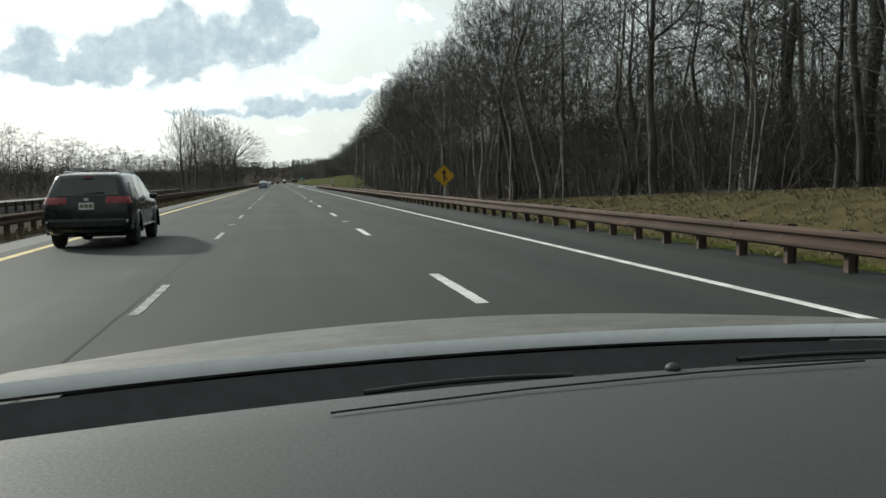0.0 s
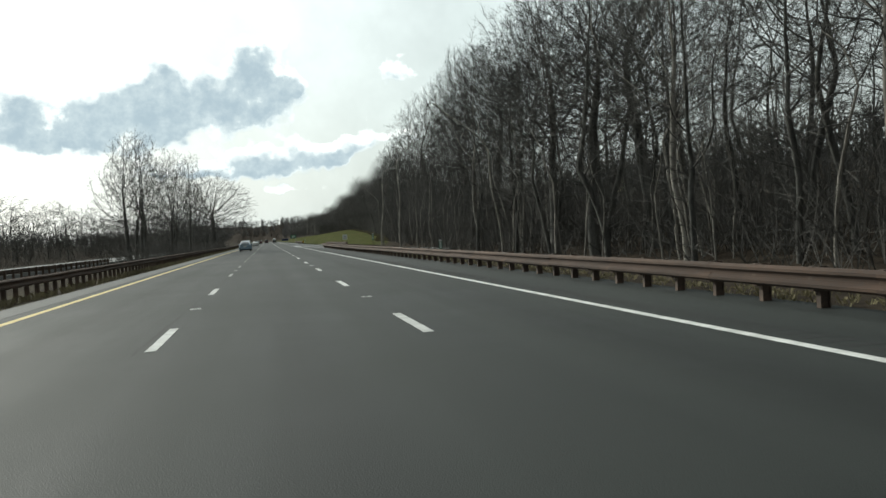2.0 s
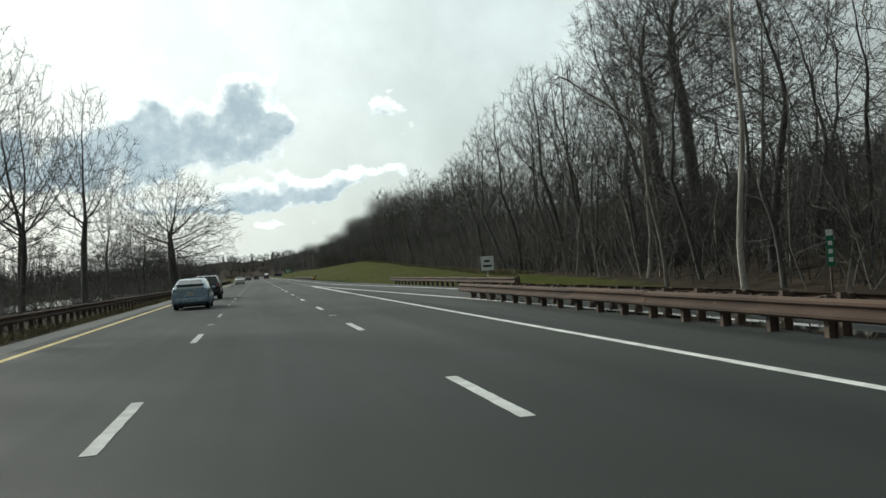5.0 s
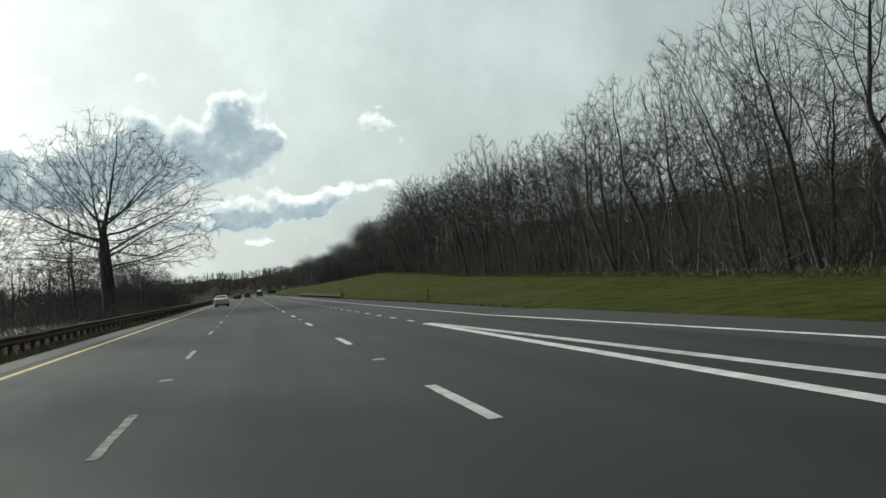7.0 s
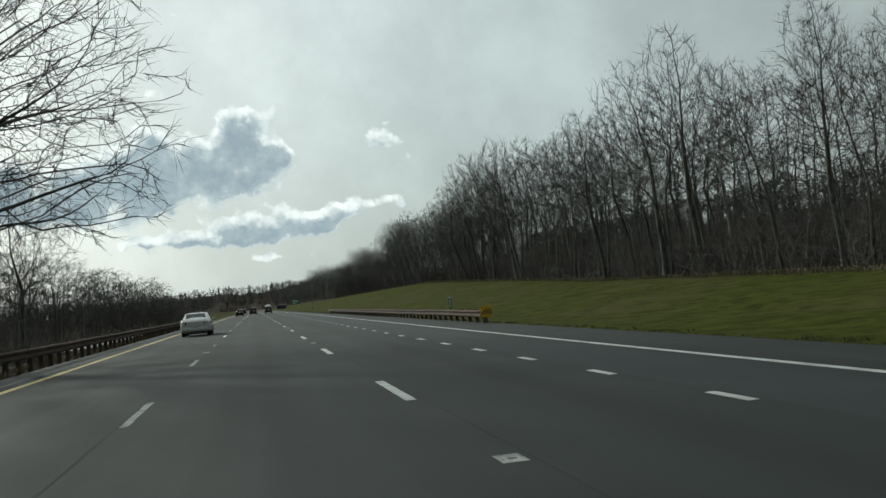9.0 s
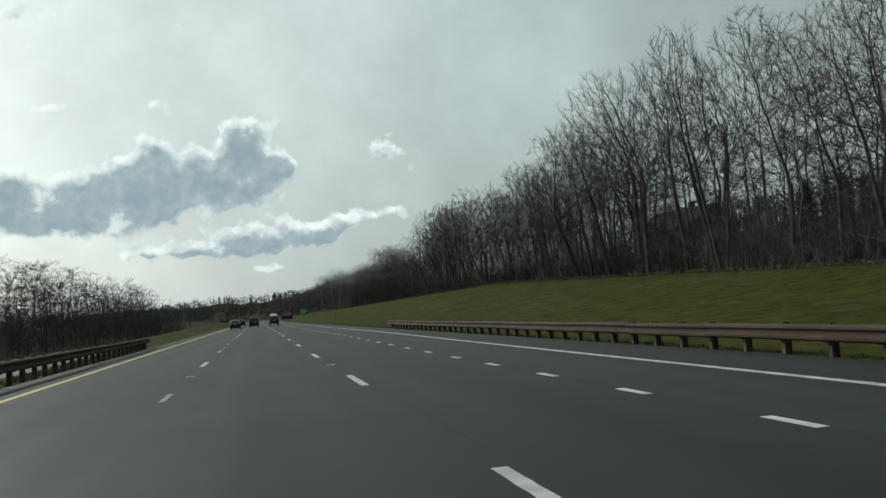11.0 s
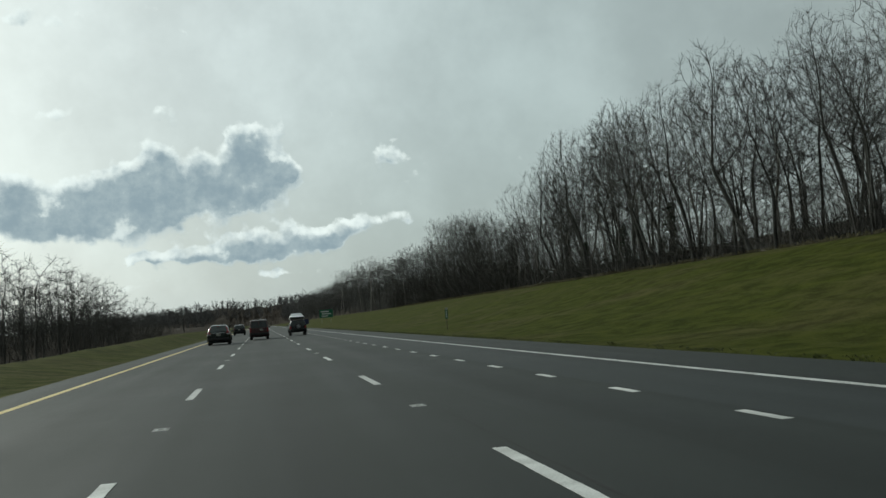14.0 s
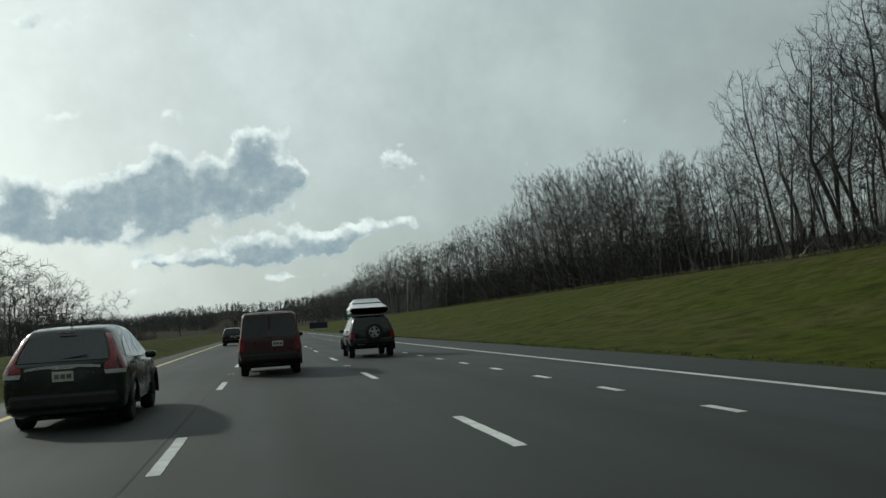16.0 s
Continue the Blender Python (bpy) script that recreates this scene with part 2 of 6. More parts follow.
PALE_BARK = surface("pale_bark", (0.085, 0.078, 0.068), (0.27, 0.25, 0.22), 1.2, 0.9, bump=0.6, fine=10.0, stretch=(3, 3, 0.6), vary=0.25)
TWIG = surface("twig", (0.040, 0.038, 0.035), (0.112, 0.107, 0.098), 0.4, 0.95, vary=0.3)
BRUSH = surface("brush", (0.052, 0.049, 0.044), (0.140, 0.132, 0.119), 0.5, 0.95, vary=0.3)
STRAW = surface("straw", (0.10, 0.085, 0.045), (0.24, 0.21, 0.12), 0.6, 0.9, vary=0.3)
GREEN_BLADE = surface("grass_blade", (0.032, 0.042, 0.010), (0.085, 0.092, 0.030), 0.6, 0.85, vary=0.3)
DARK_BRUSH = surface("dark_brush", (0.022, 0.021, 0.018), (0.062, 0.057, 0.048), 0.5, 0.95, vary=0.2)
NEEDLE = surface("conifer_needles", (0.012, 0.022, 0.012), (0.035, 0.055, 0.026), 2.0, 0.9, vary=0.2)

# ---- helpers for meshes ----


def part(name, bm, material, parent=None, label=""):
    """Links a bmesh, or a mesh, as one object, under a thing where one is given."""
    if isinstance(bm, bmesh.types.BMesh):
        me = bpy.data.meshes.new(name)
        bm.to_mesh(me)
        bm.free()
    else:
        me = bm
    if material is not None and not me.materials:
        me.materials.append(material)
    ob = new(name, me)
    ob.parent = parent
    if label:
        tagged(ob, label)
    return ob


def mesh_of(name, verts, faces, smooth=False):
    me = bpy.data.meshes.new(name)
    me.from_pydata([tuple(v) for v in verts], [], [tuple(f) for f in faces])
    if smooth:
        me.shade_smooth()
    return me


def box(size, at=(0, 0, 0), bevel=0.0, bm=None, turn=None):
    """A bevelled box of that size with its centre at that place."""
    own = bmesh.new()
    bmesh.ops.create_cube(own, size=1.0)
    bmesh.ops.scale(own, vec=size, verts=own.verts)
    if bevel:
        bmesh.ops.bevel(own, geom=own.edges[:], offset=bevel, segments=2, affect="EDGES", profile=0.5)
    m = Matrix.Translation(at)
    if turn is not None:
        m = m @ Euler([radians(a) for a in turn]).to_matrix().to_4x4()
    bmesh.ops.transform(own, matrix=m, verts=own.verts)
    if bm is None:
        return own
    me = bpy.data.meshes.new("piece")
    own.to_mesh(me)
    own.free()
    bm.from_mesh(me)
    bpy.data.meshes.remove(me)
    return bm


def lathe(profile, sides=20, axis="x"):
    """Turns (radius, offset) pairs round an axis into a closed mesh."""
    bm = bmesh.new()
    rings = []
    for r, o in profile:
        ring = []
        for k in range(sides):
            a = 2 * math.pi * k / sides
            c, d = r * math.cos(a), r * math.sin(a)
            ring.append(bm.verts.new((o, c, d) if axis == "x" else (c, d, o)))
        rings.append(ring)
    for a, b in zip(rings, rings[1:]):
        for k in range(sides):
            bm.faces.new((a[k], a[(k + 1) % sides], b[(k + 1) % sides], b[k]))
    bm.faces.new(rings[0][::-1]), bm.faces.new(rings[-1])
    bmesh.ops.recalc_face_normals(bm, faces=bm.faces[:])
    for f in bm.faces:
        f.smooth = True
    return bm


def empty(name, at, label, category, group="", turn=0.0):
    ob = new(name)
    ob.empty_display_size = 0.3
    ob.matrix_basis = pose(*at, 0, 0, turn)
    return tagged(ob, label, category, group)


def smooth(a, lo, hi):
    t = np.clip((np.asarray(a, float) - lo) / (hi - lo), 0, 1)
    return t * t * (3 - 2 * t)


# ---- the lie of the land ----
ROAD_L, ROAD_R = -6.9, 9.6


def tree_front(y):
    """How far right of the road the wood begins."""
    return np.interp(y, [-60, 0, 40, 130, 180, 240, 300, 340, 375, 466, 530, 610, 660, 760, 900, 1200], [24, 22, 17, 16, 18, 25, 33, 36, 38, 39, 37, 36, 33, 31, 27, 20])


def opposite(y):
    """Middle of the other carriageway."""
    return np.interp(y, [-100, 150, 220, 320, 400, 2000], [-27, -27, -25.5, -19.5, -20.5, -20.5])


def height(x, y):
    x, y = np.asarray(x, float), np.asarray(y, float)
    right = np.interp(y, [-100, 120, 150, 190, 235, 5000], [7.6, 7.6, 8.5, 9.7, 9.7, 9.7])
    bank = np.interp(y, [-80, 0, 20, 40, 60, 120, 190, 240, 300, 350, 400, 450, 650, 900], [0.6, 1.0, 0.9, 0.3, -0.5, -0.9, 0.0, 0.3, 0.8, 1.5, 3.0, 4.3, 3.6, 3.8])
    wide = np.interp(y, [0, 100, 250, 400], [5, 6, 18, 29])
    z = -0.06 + bank * smooth(x, right, right + wide)
    front = tree_front(y)
    z = z + np.clip((x - front) * np.interp(y, [0, 120, 240, 500], [0.05, 0.13, 0.15, 0.13]), 0, np.interp(y, [0, 150, 300, 600], [3, 10, 10, 8]))
    left = np.interp(y, [-100, 380, 420, 520, 1200], [-0.5, -0.4, 0.35, 1.05, 1.2])
    peak = smooth(-x, 7.2, 11.0) * (1 - smooth(-x, 11.5, 15.5))
    z = z + np.where(x < -7.2, left * np.where(left > 0, peak, smooth(-x, 7.2, 10)), 0)
    over = opposite(y)
    z = z - 0.55 * smooth(-x, 11.5, -over - 6) * np.interp(y, [-100, 300, 390, 5000], [0.3, 0.3, 2.6, 2.6])
    z = z + np.interp(y, [-100, 120, 300, 420, 5000], [7.0, 6.0, 4.0, 4.5, 4.5]) * smooth(over - x, 9, 36) + 3 * smooth(over - x, 40, 150)
    z = z + 34 * np.exp(-((y - 2100) / 380.0) ** 2) * np.exp(-((x + 20) / 190.0) ** 2)
    z = z + 30 * smooth(y, 1300, 2600) * smooth(x, 60, 500)
    return z


def land_cover(x, y):
    """0 leaf litter, 1 mown grass, 2 dry grass."""
    front = tree_front(y)
    c = 1 - smooth(x, front - 2.5, front + 0.5)
    c = c * smooth(y, 150, 215)
    dry = (1 - smooth(y, 45, 75)) * (1 - smooth(x, front - 2, front + 2)) * smooth(x, 7.5, 9)
    c = np.where(dry > 0.35, 2.0, c)
    medium = np.interp(y, [-100, 330, 395, 420], [0.35, 0.35, 1.35, 1.35])
    c = np.where(x < -6.5, medium * (1 - smooth(opposite(y) - x, 7, 12)), c)
    return np.where(y > 1250, 0, c)


def build_ground():
    xs = np.concatenate([np.linspace(-3000, -150, 14)[:-1], np.linspace(-150, -45, 16)[:-1], np.linspace(-45, -7, 39)[:-1], [-7.0, -6.6, 0, 7.0], np.linspace(7.6, 45, 50), np.linspace(45, 150, 22)[1:], np.linspace(150, 3000, 14)[1:]])
    ys = np.concatenate([np.linspace(-600, -60, 10)[:-1], np.linspace(-60, 700, 200)[:-1], np.linspace(700, 1300, 60)[:-1], np.linspace(1300, 2800, 40)[:-1], np.linspace(2800, 4800, 8)])
    gx, gy = np.meshgrid(xs, ys)
    gz = height(gx, gy)
    rng = np.random.RandomState(3)
    off = (gx > 12) | (gx < -9)
    gz = gz + off * rng.normal(0, 0.035, gz.shape) + (gy > 1400) * rng.normal(0, 2.2, gz.shape)
    inside = (gx >= ROAD_L + 0.1) & (gx <= 7.4)
    gz = np.where(inside & (gy < 1330), -0.12, gz)
    nx, ny = len(xs), len(ys)
    verts = np.stack([gx.ravel(), gy.ravel(), gz.ravel()], 1)
    i = (np.arange(ny - 1)[:, None] * nx + np.arange(nx - 1)[None, :]).ravel()
    faces = np.stack([i, i + 1, i + nx + 1, i + nx], 1)
    me = mesh_of("ground", verts.tolist(), faces.tolist(), True)
    att = me.attributes.new("cover", "FLOAT", "POINT")
    att.data.foreach_set("value", land_cover(gx.ravel(), gy.ravel()).astype(np.float32))
    tagged(part("ground", me, LAND), "grassy verges and woodland floor of brown leaf litter", "ground", kind="structure")


build_ground()


def strip(name, left, right, z, y0, y1, material, label, category="road", step=5.0, thick=0.1):
    """A paved strip between two edge lines, each a function of y."""
    n = max(2, int((y1 - y0) / step) + 1)
    ys = np.linspace(y0, y1, n)
    verts, faces = [], []
    for y in ys:
        a, b = float(left(y)), float(right(y))
        zz = float(z(y)) if callable(z) else z
        verts += [(a, y, zz), (b, y, zz), (b + 0.03, y, zz - thick), (a - 0.03, y, zz - thick)]
    for k in range(n - 1):
        p, q = 4 * k, 4 * k + 4
        for j in range(4):
            faces.append((p + j, p + (j + 1) % 4, q + (j + 1) % 4, q + j))
    faces += [(0, 3, 2, 1), (4 * n - 4, 4 * n - 3, 4 * n - 2, 4 * n - 1)]
    me = mesh_of(name, verts, faces)
    bm = bmesh.new()
    bm.from_mesh(me)
    bmesh.ops.recalc_face_normals(bm, faces=bm.faces[:])
    bm.to_mesh(me)
    bm.free()
    return tagged(part(name, me, material), label, category, kind="structure")


ramp_left = lambda y: np.interp(y, [-60, 100, 150, 185, 236], [13.5, 10.2, 8.0, 7.75, 5.55])
right_edge = lambda y: np.interp(y, [-60, 150, 186, 200, 236, 3000], [7.45, 7.45, 7.6, 8.6, 9.6, 9.6])
strip("road", lambda y: ROAD_L, lambda y: right_edge(y), 0.0, -80, 1320, ASPHALT, "dark grey worn asphalt highway with three lanes")
strip("road", lambda y: np.interp(y, [110, 120, 160, 200, 238], [10.2, 9.3, 7.95, 7.75, 7.5]), lambda y: np.interp(y, [110, 120, 160, 200, 238], [14.2, 13.6, 11.6, 10.6, 9.9]), 0.004, 122, 238, SHOULDER, "asphalt slip road joining the highway")
strip("road", lambda y: float(opposite(y)) - 5.6, lambda y: float(opposite(y)) + 5.6, lambda y: float(height(opposite(y), y)) + 0.45, -80, 1300, OLD_ASPHALT, "pale asphalt carriageway for the oncoming traffic beyond the median", thick=0.7)

strip("left_shoulder", lambda y: -6.86, lambda y: np.interp(y, [-60, 330, 360], [-5.98, -5.98, -6.5]), 0.004, -60, 360, PALE_SHOULDER, "pale worn strip of shoulder beside the median")

# ---- road markings ----
PERIOD, DASH, FIRST, REFLECTOR = 12.19, 3.05, 9.09, 19.8


def line(name, x, y0, y1, width, material, label, z=0.006, step=8.0):
    f = x if callable(x) else (lambda y: x)
    return strip(name, lambda y: float(f(y)) - width / 2, lambda y: float(f(y)) + width / 2, z, y0, y1, material, label, "road marking", step, 0.004)


line("edge_line", -5.5, -60, 1250, 0.14, YELLOW_PAINT, "yellow painted edge line beside the median")
line("edge_line", 4.97, -60, 229, 0.095, WHITE_PAINT, "white painted edge line of the highway")
line("edge_line", lambda y: np.interp(y, [192, 236, 250, 280, 350, 380, 417, 462, 600, 1250], [8.9, 7.46, 7.4, 7.28, 7.52, 7.76, 7.36, 7.2, 7.1, 6.6]), 236, 1250, 0.13, WHITE_PAINT, "white painted edge line beside the grass bank")
line("gore_line", lambda y: np.interp(y, [160, 229.9, 234.9], [8.15, 5.30, 5.03]), 160, 234.9, 0.2, WHITE_PAINT, "white gore line of the slip road", 0.010, 3.0)
line("gore_line", lambda y: 4.93, 200, 234.8, 0.2, WHITE_PAINT, "white gore line along the edge of the highway", 0.0115, 3.0)
line("edge_line", lambda y: np.interp(y, [100, 160, 200, 236], [13.2, 10.9, 9.6, 7.5]), 123, 236, 0.13, WHITE_PAINT, "white outer edge line of the slip road", 0.010, 4.0)


def dash_mesh(length, width, rough, seed):
    """A painted dash with slightly frayed ends."""
    rng = random.Random(seed)
    n = 19
    verts, faces = [], []
    for k in range(n):
        y = length * k / (n - 1)
        verts += [(-width / 2 + rough * rng.uniform(-0.2, 0.6), y, 0.0), (width / 2 - rough * rng.uniform(-0.2, 0.6), y + rough * rng.uniform(-1, 1), 0.0)]
    for k in range(n - 1):
        faces.append((2 * k, 2 * k + 1, 2 * k + 3, 2 * k + 2))
    top = len(verts)
    verts += [(x, y, -0.004) for x, y, _ in verts]
    ring = list(range(0, top, 2)) + list(range(top - 1, 0, -2))
    faces += [(a, a + top, b + top, b) for a, b in zip(ring, ring[1:] + ring[:1])]
    return mesh_of("lane_dash", verts, faces)


LONG_DASHES = [dash_mesh(DASH, 0.15, 0.012, k) for k in range(3)]
WORN_DASHES = [dash_mesh(DASH * f, 0.12, 0.025, 9 + k) for k, f in enumerate((0.98, 0.9, 0.6))]
DOTS = [dash_mesh(0.92, 0.14, 0.012, 20 + k) for k in range(3)]
for me in LONG_DASHES + DOTS:
    me.materials.append(WHITE_PAINT)
for me in WORN_DASHES:
    me.materials.append(WORN_PAINT)
pick = random.Random(5)
for k in range(-4, 62):
    y = FIRST + k * PERIOD
    for x, meshes, label in ((1.83, LONG_DASHES, "white painted lane dash on asphalt"), (-1.83, WORN_DASHES if pick.random() < (0.85 if y < 400 else 0.2) else LONG_DASHES, "worn white lane dash on asphalt")):
        ob = tagged(new("lane_dash", pick.choice(meshes)), label, "road marking", "lane dashes", "structure")
        ob.location = (x + pick.uniform(-0.02, 0.02), y + (0.3 if x < 0 else 0), 0.006)
dots = np.interp(range(-2, 90), [-2, 0, 8, 27, 34, 46, 58, 90], [237.1, 244.43, 274.14, 343.91, 370.59, 414.27, 458.58, 576.0]).tolist()
for y in dots:
    ob = tagged(new("lane_dash", pick.choice(DOTS)), "short white dotted lane mark on asphalt", "road marking", "dotted lane marks", "structure")
    ob.location = (float(np.interp(y, [240, 275, 345, 365, 374, 385, 400, 414, 460], [4.96, 4.93, 4.98, 5.06, 5.10, 5.08, 4.97, 4.89, 4.88])), y, 0.006)


def crack(x0, y0, x1, y1, width, seed):
    rng = random.Random(seed)
    n = int(max(4, math.hypot(x1 - x0, y1 - y0) / 0.7))
    verts, faces = [], []
    for k in range(n + 1):
        t = k / n
        w = width * rng.uniform(0.6, 1.3) / 2
        x = x0 + (x1 - x0) * t + rng.uniform(-0.012, 0.012)
        verts += [(x - w, y0 + (y1 - y0) * t, 0.003), (x + w, y0 + (y1 - y0) * t, 0.003)]
    for k in range(n):
        faces.append((2 * k, 2 * k + 1, 2 * k + 3, 2 * k + 2))
    tagged(part("tar_seam", mesh_of("tar_seam", verts, faces), TAR), "dark tar-sealed seam between two lanes", "road seam", "tar seams", "structure")


for k, (y0, y1) in enumerate(((4, 19), (34, 62), (70, 96), (118, 150), (236, 246), (250, 292), (345, 372), (376, 402), (440, 452), (470, 496), (520, 580))):
    crack(-2.02, y0, -1.95 + 0.05 * (k % 3), y1, 0.035, k)
for k, (y0, y1) in enumerate(((236, 300), (330, 420))):
    crack(1.98, y0, 2.02, y1, 0.03, 40 + k)

# the darker paving of the joining lane, and the rumble strip before it
NEW_ASPHALT = asphalt_material("newer_asphalt", (0.0125, 0.0155, 0.0155), (0.029, 0.034, 0.0345))
strip("road", lambda y: np.interp(y, [234, 250, 600], [5.2, 5.09, 5.09]), lambda y: np.interp(y, [234, 500, 600], [7.4, 7.35, 7.2]), 0.003, 236, 600, NEW_ASPHALT, "strip of newer darker asphalt of the joining lane", thick=0.002)
GROOVE = asphalt_material("groove_asphalt", (0.010, 0.011, 0.011), (0.022, 0.023, 0.022))
verts, faces = [], []
y = -10.0
while y < 226:
    i = len(verts)
    verts += [(5.22, y, 0.0025), (5.62, y, 0.0025), (5.62, y + 0.16, 0.0025), (5.22, y + 0.16, 0.0025)]
    faces.append((i, i + 1, i + 2, i + 3))
    y += 0.36
tagged(part("rumble_strip", mesh_of("rumble_strip", verts, faces), GROOVE), "row of dark rumble grooves milled into the shoulder", "rumble strip", kind="stuff")


def road_reflector(x, y):
    """A snow-proof reflector: a steel casting with two ramps and a lens."""
    thing = empty("road_reflector", (x, y, 0), "worn steel road reflector casting set in the asphalt", "road reflector", "road reflectors")
    cast = bmesh.new()
    for dx in (-0.055, 0.055):
        a = [cast.verts.new((dx + sx, py, pz)) for sx in (-0.016, 0.016) for py, pz in ((-0.12, 0.0), (-0.04, 0.011), (0.04, 0.011), (0.12, 0.0))]
        cast.faces.new((a[0], a[1], a[2], a[3])), cast.faces.new((a[7], a[6], a[5], a[4]))
        for k in range(3):
            cast.faces.new((a[k], a[k + 4], a[k + 5], a[k + 1]))
    box((0.10, 0.05, 0.008), (0, 0, 0.004), 0, cast)
    bmesh.ops.recalc_face_normals(cast, faces=cast.faces[:])
    part("casting", cast, GALV, thing)
    part("lens", box((0.085, 0.012, 0.012), (0, -0.018, 0.011), 0.002), WHITE_PAINT, thing)
    part("sealant", box((0.22, 0.34, 0.004), (0, 0, 0.001), 0), WORN_PAINT, thing, "pale sealant patch")


for k in range(-1, 24):
    for x in (1.83, -1.83):
        road_reflector(x, FIRST + REFLECTOR + k * 2 * PERIOD)

# ---- guard rails ----
RAIL_Z = 0.55


def beam_mesh(length, side):
    """A corrugated steel beam, its waves facing the road."""
    prof = [(0.000, -0.155), (0.030, -0.15), (0.080, -0.115), (0.083, -0.075), (0.030, -0.03), (0.022, 0.0), (0.030, 0.03), (0.083, 0.075), (0.080, 0.115), (0.030, 0.15), (0.0, 0.155)]
    back = [(d - 0.006, z) for d, z in prof[::-1]]
    ring = prof + back
    verts = [(side * d, y, z) for y in (0.0, length) for d, z in ring]
    n = len(ring)
    faces = [(k, (k + 1) % n, n + (k + 1) % n, n + k) for k in range(n)] + [tuple(range(n))[::-1], tuple(range(n, 2 * n))]
    me = mesh_of("rail_beam", verts, faces)
    bm = bmesh.new()
    bm.from_mesh(me)
    bmesh.ops.recalc_face_normals(bm, faces=bm.faces[:])
    bm.to_mesh(me)
    bm.free()
    return me


def guard_rail(path, y0, y1, side, label, spacing=1.4, top=RAIL_Z, blocks=True):
    """Posts with spacer blocks and lapped beams along x = path(y); side: the way the beam faces."""
    thing = empty("guard_rail", (0, y0, 0), label, "guard rail", "guard rails")
    span = spacing * 3
    beam = beam_mesh(span + 0.12, side)
    beam.materials.append(RUST)
    post_bm = bmesh.new()
    for dx in (-0.07, 0.07):
        box((0.014, 0.10, 1.0), (dx, 0, 0), 0, post_bm)
    box((0.14, 0.012, 1.0), (0, 0, 0), 0, post_bm)
    post = bpy.data.meshes.new("post")
    post_bm.to_mesh(post)
    post_bm.free()
    post.materials.append(RUST_POST)
    block_bm = box((0.14, 0.10, 0.34), (0, 0, 0), 0.012)
    block = bpy.data.meshes.new("spacer_block")
    block_bm.to_mesh(block)
    block_bm.free()
    block.materials.append(RUST_POST)
    rng = random.Random(int(y0) + 7)
    n = int((y1 - y0) / span)
    for k in range(n):
        y = y0 + k * span
        a, b = float(path(y)), float(path(y + span))
        za, zb = float(rail_ground(a, y)), float(rail_ground(b, y + span))
        ob = new("rail_beam", beam)
        ob.parent = thing
        ob.matrix_basis = Matrix.Translation((a + side * (0.155 + 0.004 * (k % 2)), y - y0, top - 0.14 + za + rng.uniform(-0.01, 0.01))) @ Euler((math.atan2(zb - za, span), 0, -math.atan2(b - a, span))).to_matrix().to_4x4()
        for j in range(3):
            yy = y + j * spacing
            x = float(path(yy))
            g = float(rail_ground(x, yy))
            p = new("post", post)
            p.parent = thing
            p.location = (x + rng.uniform(-0.01, 0.01), yy - y0 + 0.1, top + 0.03 - 0.5 + g + rng.uniform(-0.015, 0.015))
            if blocks:
                s = new("spacer_block", block)
                s.parent = thing
                s.location = (x + side * 0.142, yy - y0 + 0.1, top - 0.14 + g)
                s.scale = (0.55, 1, 1)
    return thing


def rail_ground(x, y):
    return 0.0 if -7.0 < x < 9.7 and not (7.6 < x and y < 185) else np.clip(float(height(x, y)) + 0.05, -0.12, 0.15)


guard_rail(lambda y: np.interp(y, [-60, 150, 184], [7.15, 7.15, 7.5]), -50, 184, -1, "long rust-brown corrugated steel guard rail on rusty posts")
guard_rail(lambda y: np.interp(y, [-60, 150, 184], [7.66, 7.66, 8.0]), 124, 184, 1, "rust-brown steel guard rail facing the slip road")
guard_rail(lambda y: np.interp(y, [186, 215, 235], [11.2, 10.7, 10.4]), 186, 222, -1, "short rust-brown steel guard rail beside the slip road")
guard_rail(lambda y: np.interp(y, [302, 330, 391], [9.5, 9.85, 10.2]), 302, 391, -1, "rust-brown steel guard rail in front of the grass bank")
guard_rail(lambda y: np.interp(y, [-60, 30, 60, 185, 240, 280, 372, 386], [-8.0, -8.1, -8.6, -8.9, -8.2, -7.25, -6.95, -7.3]), -50, 386, 1, "rust-brown steel guard rail along the median", top=0.70)
guard_rail(lambda y: np.interp(y, [-60, 150, 220, 320], [-16.5, -16.5, -16.2, -13.2]), -50, 160, -1, "rust-brown steel guard rail of the oncoming carriageway", spacing=1.9, blocks=False)

# ---- bare trees ----


